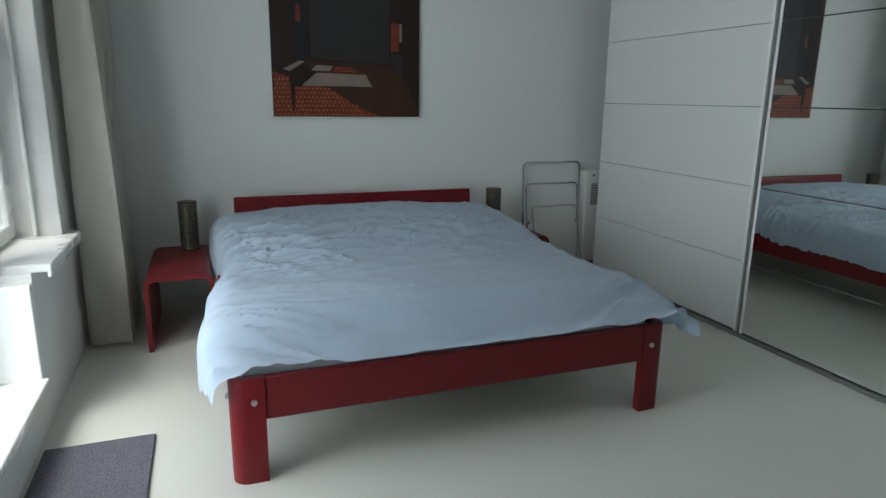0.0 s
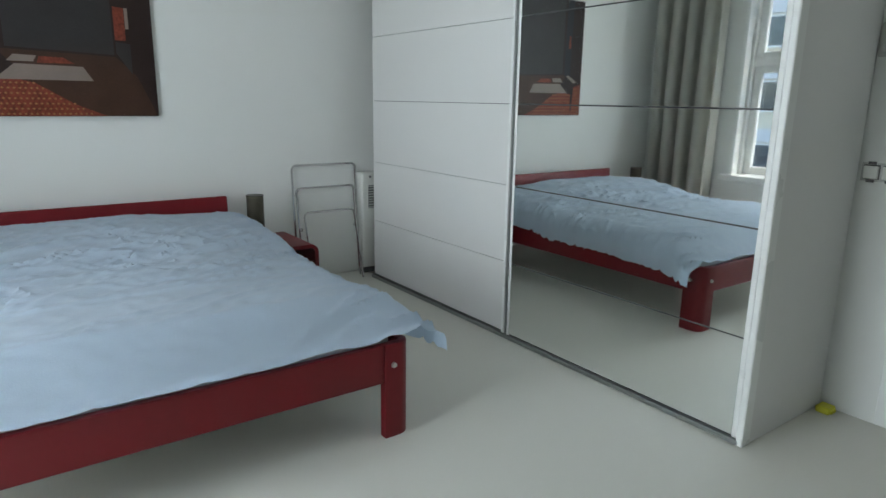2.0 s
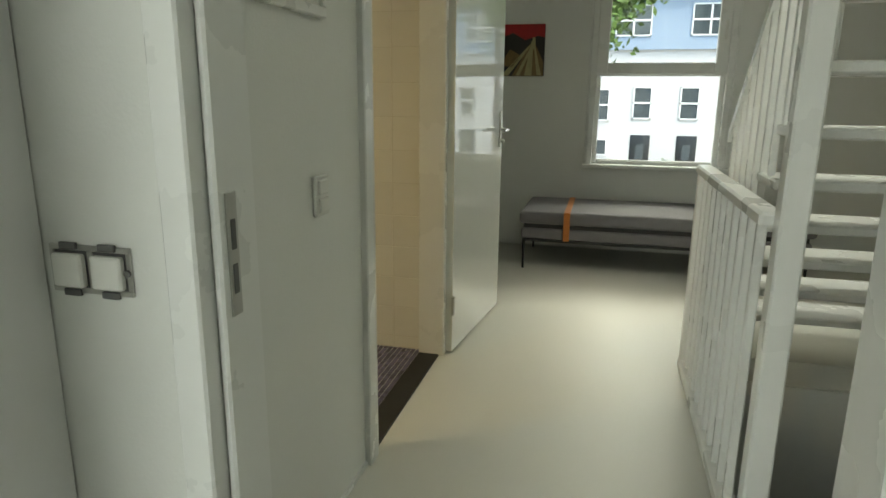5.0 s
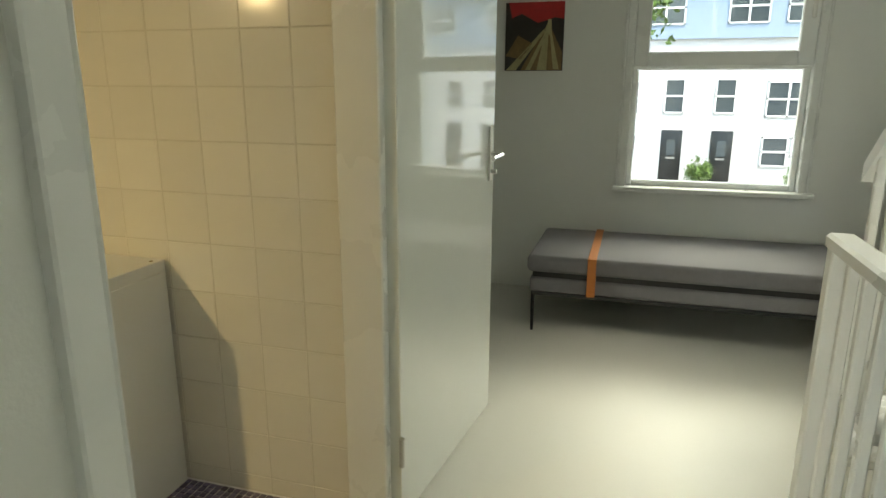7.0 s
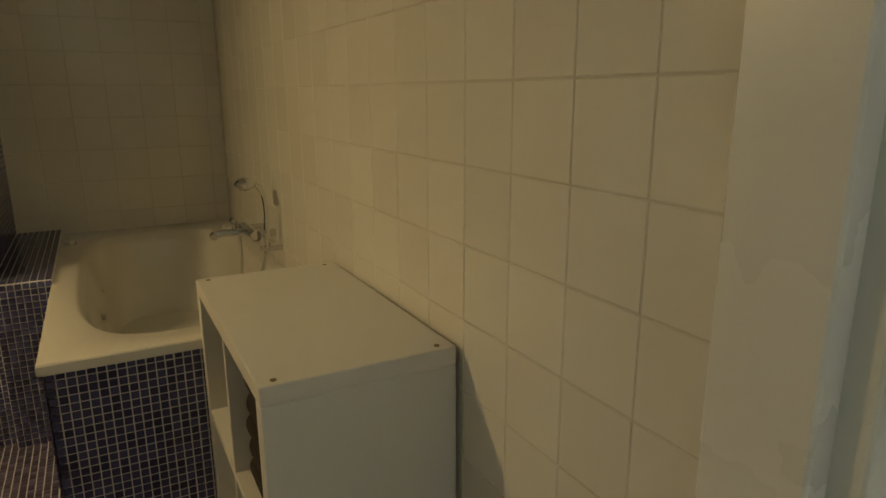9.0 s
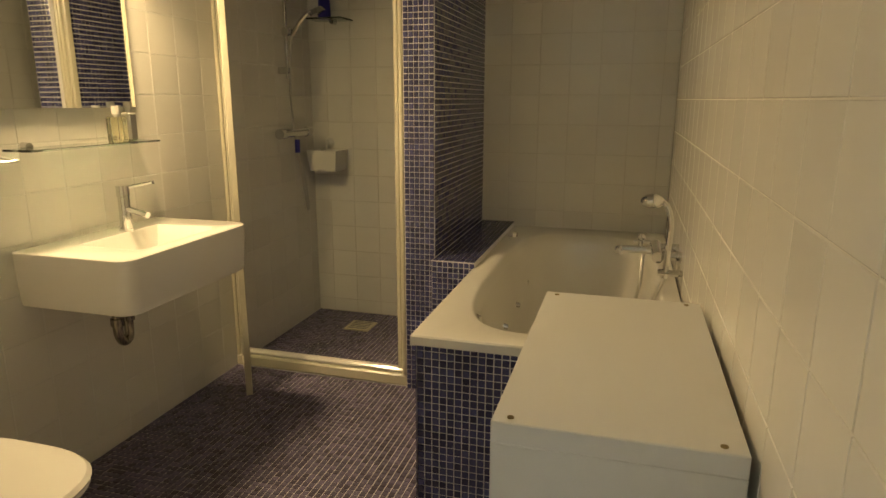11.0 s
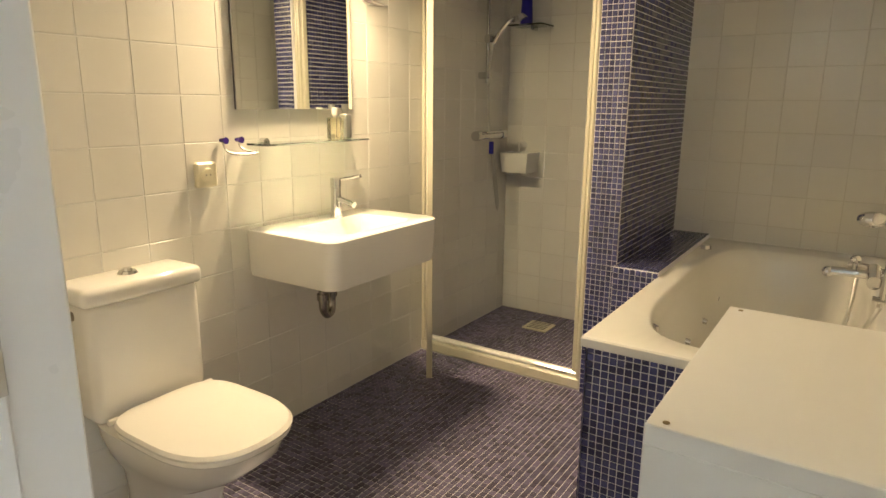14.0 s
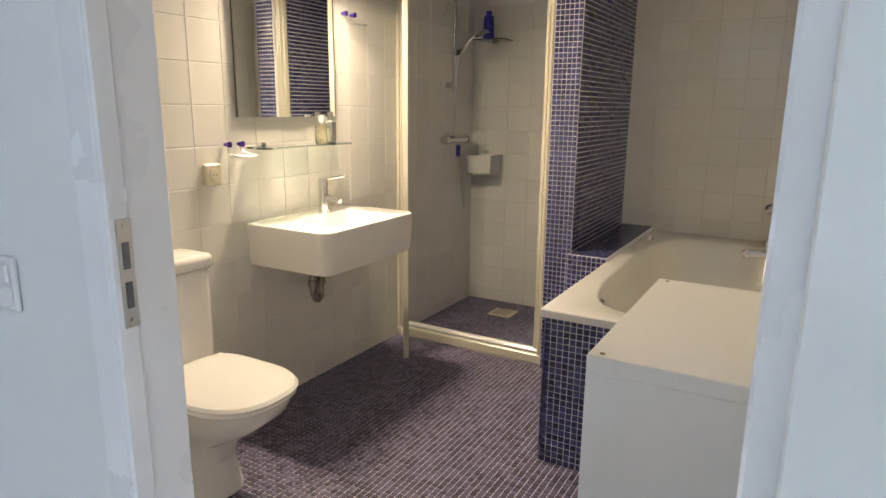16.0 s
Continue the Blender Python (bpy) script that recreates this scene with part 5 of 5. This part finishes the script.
tpv = thing("water_valve", (3.74, 1.80, 0.64), "small chrome angle valve with bent supply pipe", "valve")
part("pipe", tube(smooth_path([(3.711, 1.78, 0.66), (3.77, 1.78, 0.665), (3.80, 1.80, 0.69), (3.80, 1.84, 0.70), (3.80, 1.888, 0.70)]), 0.009), AGED, tpv)
part("rose", cyl((3.711, 1.78, 0.66), (3.72, 1.78, 0.66), 0.025), CHROME, tpv)
part("nut", cyl((3.80, 1.868, 0.70), (3.80, 1.886, 0.70), 0.014, seg=8), AGED, tpv)
part("knob", cyl((3.745, 1.765, 0.60), (3.775, 1.765, 0.60), 0.013), CHROME, tpv)
part("stem", cyl((3.75, 1.775, 0.655), (3.755, 1.768, 0.60), 0.007), AGED, tpv)

# cube storage unit beside the bath
cb = thing("storage_unit", (5.51, 2.43, 0), "white board storage unit with four open cubes", "shelf unit")
X0, X1, Y0, Y1, ZT = 5.315, 5.708, 2.05, 2.805, 0.77
part("top", bx(X0, X1, Y0, Y1, ZT - 0.038, ZT, 0.002), FOIL, cb)
part("bottom", bx(X0, X1, Y0 + 0.038, Y1 - 0.038, 0, 0.038, 0.002), FOIL, cb)
for y in (Y0, Y1 - 0.038):
    part("side", bx(X0, X1, y, y + 0.038, 0, ZT - 0.038, 0.002), FOIL, cb)
ym = (Y0 + Y1) / 2
part("divider", bx(X0 + 0.002, X1 - 0.002, ym - 0.009, ym + 0.009, 0.038, ZT - 0.038, 0.001), FOIL, cb)
for y0, y1 in ((Y0 + 0.038, ym - 0.009), (ym + 0.009, Y1 - 0.038)):
    part("shelf", bx(X0 + 0.002, X1 - 0.002, y0, y1, 0.376, 0.394, 0.001), FOIL, cb)
for x in (X0 + 0.03, X1 - 0.035):
    for y in (Y0 + 0.02, Y1 - 0.025):
        part("screw", cyl((x, y, ZT), (x, y, ZT + 0.0015), 0.006, seg=14), BRASS, cb, "brass screw head")


def towel(x0, x1, y0, y1, z, h, m, label):
    bm = bx(x0, x1, y0, y1, z, z + h, min(h * 0.45, 0.024), 4)
    for v in bm.verts:
        v.co += Vector((noise.noise(v.co * 14), noise.noise(v.co * 14 + Vector((5, 0, 0))), 0)) * 0.008
    single("folded_towel", bm, m, label, "towel", "towels in the storage unit")


for k in range(5):
    towel(X0 + 0.03, X1 - 0.05, Y0 + 0.06, ym - 0.03, 0.394 + k * 0.055, 0.055, TOWEL_D, "dark brown folded terry towel in a stack")
for k in range(2):
    towel(X0 + 0.04, X1 - 0.06, ym + 0.03, Y1 - 0.07, 0.394 + k * 0.055, 0.055, TOWEL_W, "cream folded terry towel on the shelf")
towel(X0 + 0.05, X1 - 0.06, ym + 0.05, Y1 - 0.10, 0.504, 0.06, TOWEL_D, "dark folded terry towel on cream ones")

# ---- tiles ----
P, G = 0.153, 0.0024


def tile_mesh(name, w, h, d, m):
    bm = bx(-w / 2, w / 2, -h / 2, h / 2, 0, d)
    top = [f for f in bm.faces if f.normal.z > 0.9]
    bmesh.ops.bevel(bm, geom=list(top[0].edges), offset=0.0015, segments=1, affect="EDGES")
    me = bpy.data.meshes.new(name)
    bm.to_mesh(me)
    bm.free()
    me.materials.append(m)
    return me


WHOLE = tile_mesh("tile", P - G, P - G, 0.008, TILE)


def cut(a0, a1, lo, hi):
    return max(a0, lo), min(a1, hi)


def tile_wall(parent_name, origin, ax, out, a_lo, a_hi, a_off, z_off, z_hi, skip=None):
    """Square tiles over a wall: ax runs along it, out is its normal."""
    par = bpy.data.objects[parent_name]
    ax, out = Vector(ax), Vector(out)
    up = Vector((0, 0, 1))
    rot = Matrix((ax, up, out)).transposed() if ax.cross(up).dot(out) > 0 else Matrix((-ax, up, out)).transposed()
    k = math.floor((a_lo - a_off) / P)
    while a_off + k * P < a_hi:
        j = math.floor(-z_off / P)
        while z_off + j * P < z_hi:
            a0, a1 = cut(a_off + k * P, a_off + (k + 1) * P, a_lo, a_hi)
            z0, z1 = cut(z_off + j * P, z_off + (j + 1) * P, 0.004, z_hi)
            j += 1
            if a1 - a0 < 0.012 or z1 - z0 < 0.012 or (skip and skip((a0 + a1) / 2, (z0 + z1) / 2)):
                continue
            ob = new("tile", WHOLE)
            wob = Matrix.Rotation(random.uniform(-0.002, 0.002), 3, "X") @ Matrix.Rotation(random.uniform(-0.002, 0.002), 3, "Y")
            ob.matrix_world = Matrix.Translation(Vector(origin) + ax * (a0 + a1) / 2 + up * (z0 + z1) / 2) @ (rot @ wob).to_4x4() @ Matrix.Diagonal(((a1 - a0 - G) / (P - G), (z1 - z0 - G) / (P - G), 1, 1))
            basis = ob.matrix_world.copy()
            ob.parent = par
            ob.matrix_basis = basis
        k += 1


tile_wall("bathroom_wall_west", (3.7035, 0, 0), (0, 1, 0), (1, 0, 0), YB + 0.105, YK, 2.336, 0.0755, 2.45)
tile_wall("bathroom_wall_east", (XE + 0.0085, 0, 0), (0, 1, 0), (-1, 0, 0), YB + 0.105, YK, 1.585, 0.06, 2.45)
tile_wall("bathroom_wall_end", (0, YK + 0.0085, 0), (1, 0, 0), (0, -1, 0), 3.712, 5.718, 5.19, 0.083, 2.45, lambda a, z: 4.60 < a < 4.74)


def mosaic(name, label, origin, ax, ay, lo, hi, m, parent, single=None, pitch=0.0235, gap=0.0036):
    """Small square stones, each with its own raised edges, over a rectangle."""
    ax, ay, o = np.array(ax, float), np.array(ay, float), np.array(origin, float)
    nrm = np.cross(ax, ay)
    rng = np.random.RandomState(7)
    nu, nv = max(1, round((hi[0] - lo[0]) / pitch)), max(1, round((hi[1] - lo[1]) / pitch))
    pu, pv = (hi[0] - lo[0]) / nu, (hi[1] - lo[1]) / nv
    v, f, stones = [], [], []
    for i in range(nu):
        for j in range(nv):
            u, w = lo[0] + (i + 0.5) * pu, lo[1] + (j + 0.5) * pv
            d = 0.0032 + rng.uniform(-0.0005, 0.0005)
            hu, hw = (pu - gap) / 2, (pv - gap) / 2
            if single and single(u, w) and len(stones) < 300:
                stones.append((u, w))
                continue
            b = len(v)
            c = o + ax * (u + rng.uniform(-0.0004, 0.0004)) + ay * (w + rng.uniform(-0.0004, 0.0004))
            for s, t in ((-1, -1), (1, -1), (1, 1), (-1, 1)):
                v.append(c + ax * s * hu + ay * t * hw)
            for s, t in ((-1, -1), (1, -1), (1, 1), (-1, 1)):
                v.append(c + ax * s * (hu - 0.0008) + ay * t * (hw - 0.0008) + nrm * d)
            f.append((b + 4, b + 5, b + 6, b + 7))
            f += [(b + q, b + (q + 1) % 4, b + 4 + (q + 1) % 4, b + 4 + q) for q in range(4)]
    me = bpy.data.meshes.new(name)
    me.from_pydata([tuple(p) for p in v], [], f)
    me.materials.append(m)
    ob = tagged(new(name, me), label, "", kind="stuff")
    ob.parent = bpy.data.objects[parent]
    if stones:
        unit = tile_mesh("mosaic_stone", pu - gap, pv - gap, 0.0034, STONE[m.name])
        rot = Matrix((tuple(ax), tuple(ay), tuple(nrm))).transposed().to_4x4()
        for u, w in stones:
            s = new("mosaic_stone", unit)
            s.parent = bpy.data.objects[parent]
            s.matrix_basis = Matrix.Translation(Vector(o + ax * u + ay * w)) @ rot
    return ob


STONE = {
    "blue_glass_mosaic": mat("blue_glass_stone", (0.055, 0.058, 0.15), 0.2, vary=0.25, scale=40, fine=120, bump=0.02, obj=0.45),
    "violet_grey_floor_mosaic": mat("violet_grey_floor_stone", (0.115, 0.10, 0.17), 0.35, vary=0.3, scale=40, fine=120, bump=0.03, obj=0.5)}
PB, PS = "partition", "bath_surround"
mosaic("floor_mosaic", "violet-grey glass mosaic stones with pale joints", (0, 0, 0.0), (1, 0, 0), (0, 1, 0), (3.712, YB + 0.102), (4.928, 3.654), MOSAICF, "bathroom_floor", lambda u, w: u > 4.45 and 2.3 < w < 2.9)
mosaic("floor_mosaic", "violet-grey glass mosaic stones with pale joints", (0, 0, 0.0), (1, 0, 0), (0, 1, 0), (4.928, YB + 0.102), (5.712, 2.812), MOSAICF, "bathroom_floor")
mosaic("shower_floor_mosaic", "dark violet mosaic stones of the shower floor", (0, 0, 0.0), (1, 0, 0), (0, 1, 0), (3.712, 3.736), (4.602, YK), MOSAICF, "bathroom_floor")
mosaic("mosaic_cladding", "blue glass mosaic stones with white joints", (0, 3.6445, 0), (1, 0, 0), (0, 0, 1), (4.606, 0.0), (4.737, 2.44), MOSAIC, PB, lambda u, w: w > 0.4)
mosaic("mosaic_cladding", "blue glass mosaic stones with white joints", (0, 3.5995, 0), (1, 0, 0), (0, 0, 1), (4.739, 0.0), (4.924, 0.62), MOSAIC, PB)
mosaic("mosaic_cladding", "blue glass mosaic stones with white joints", (4.7385, 0, 0), (0, 1, 0), (0, 0, 1), (3.648, 0.625), (YK, 2.44), MOSAIC, PB)
mosaic("mosaic_cladding", "blue glass mosaic stones with white joints", (0, 0, 0.6225), (1, 0, 0), (0, 1, 0), (4.742, 3.602), (4.924, YK), MOSAIC, PB)
mosaic("mosaic_cladding", "blue glass mosaic stones with white joints", (4.6045, 0, 0), (0, -1, 0), (0, 0, 1), (-YK, 0.0), (-3.75, 2.44), MOSAIC, PB)
mosaic("mosaic_cladding", "deep blue glass mosaic stones with pale joints", (0, 2.8145, 0), (1, 0, 0), (0, 0, 1), (4.932, 0.0), (5.714, 0.573), MOSAIC, PS, lambda u, w: u < 5.32)
mosaic("mosaic_cladding", "deep blue glass mosaic stones with pale joints", (4.9295, 0, 0), (0, -1, 0), (0, 0, 1), (-3.60, 0.0), (-2.816, 0.573), MOSAIC, PS)
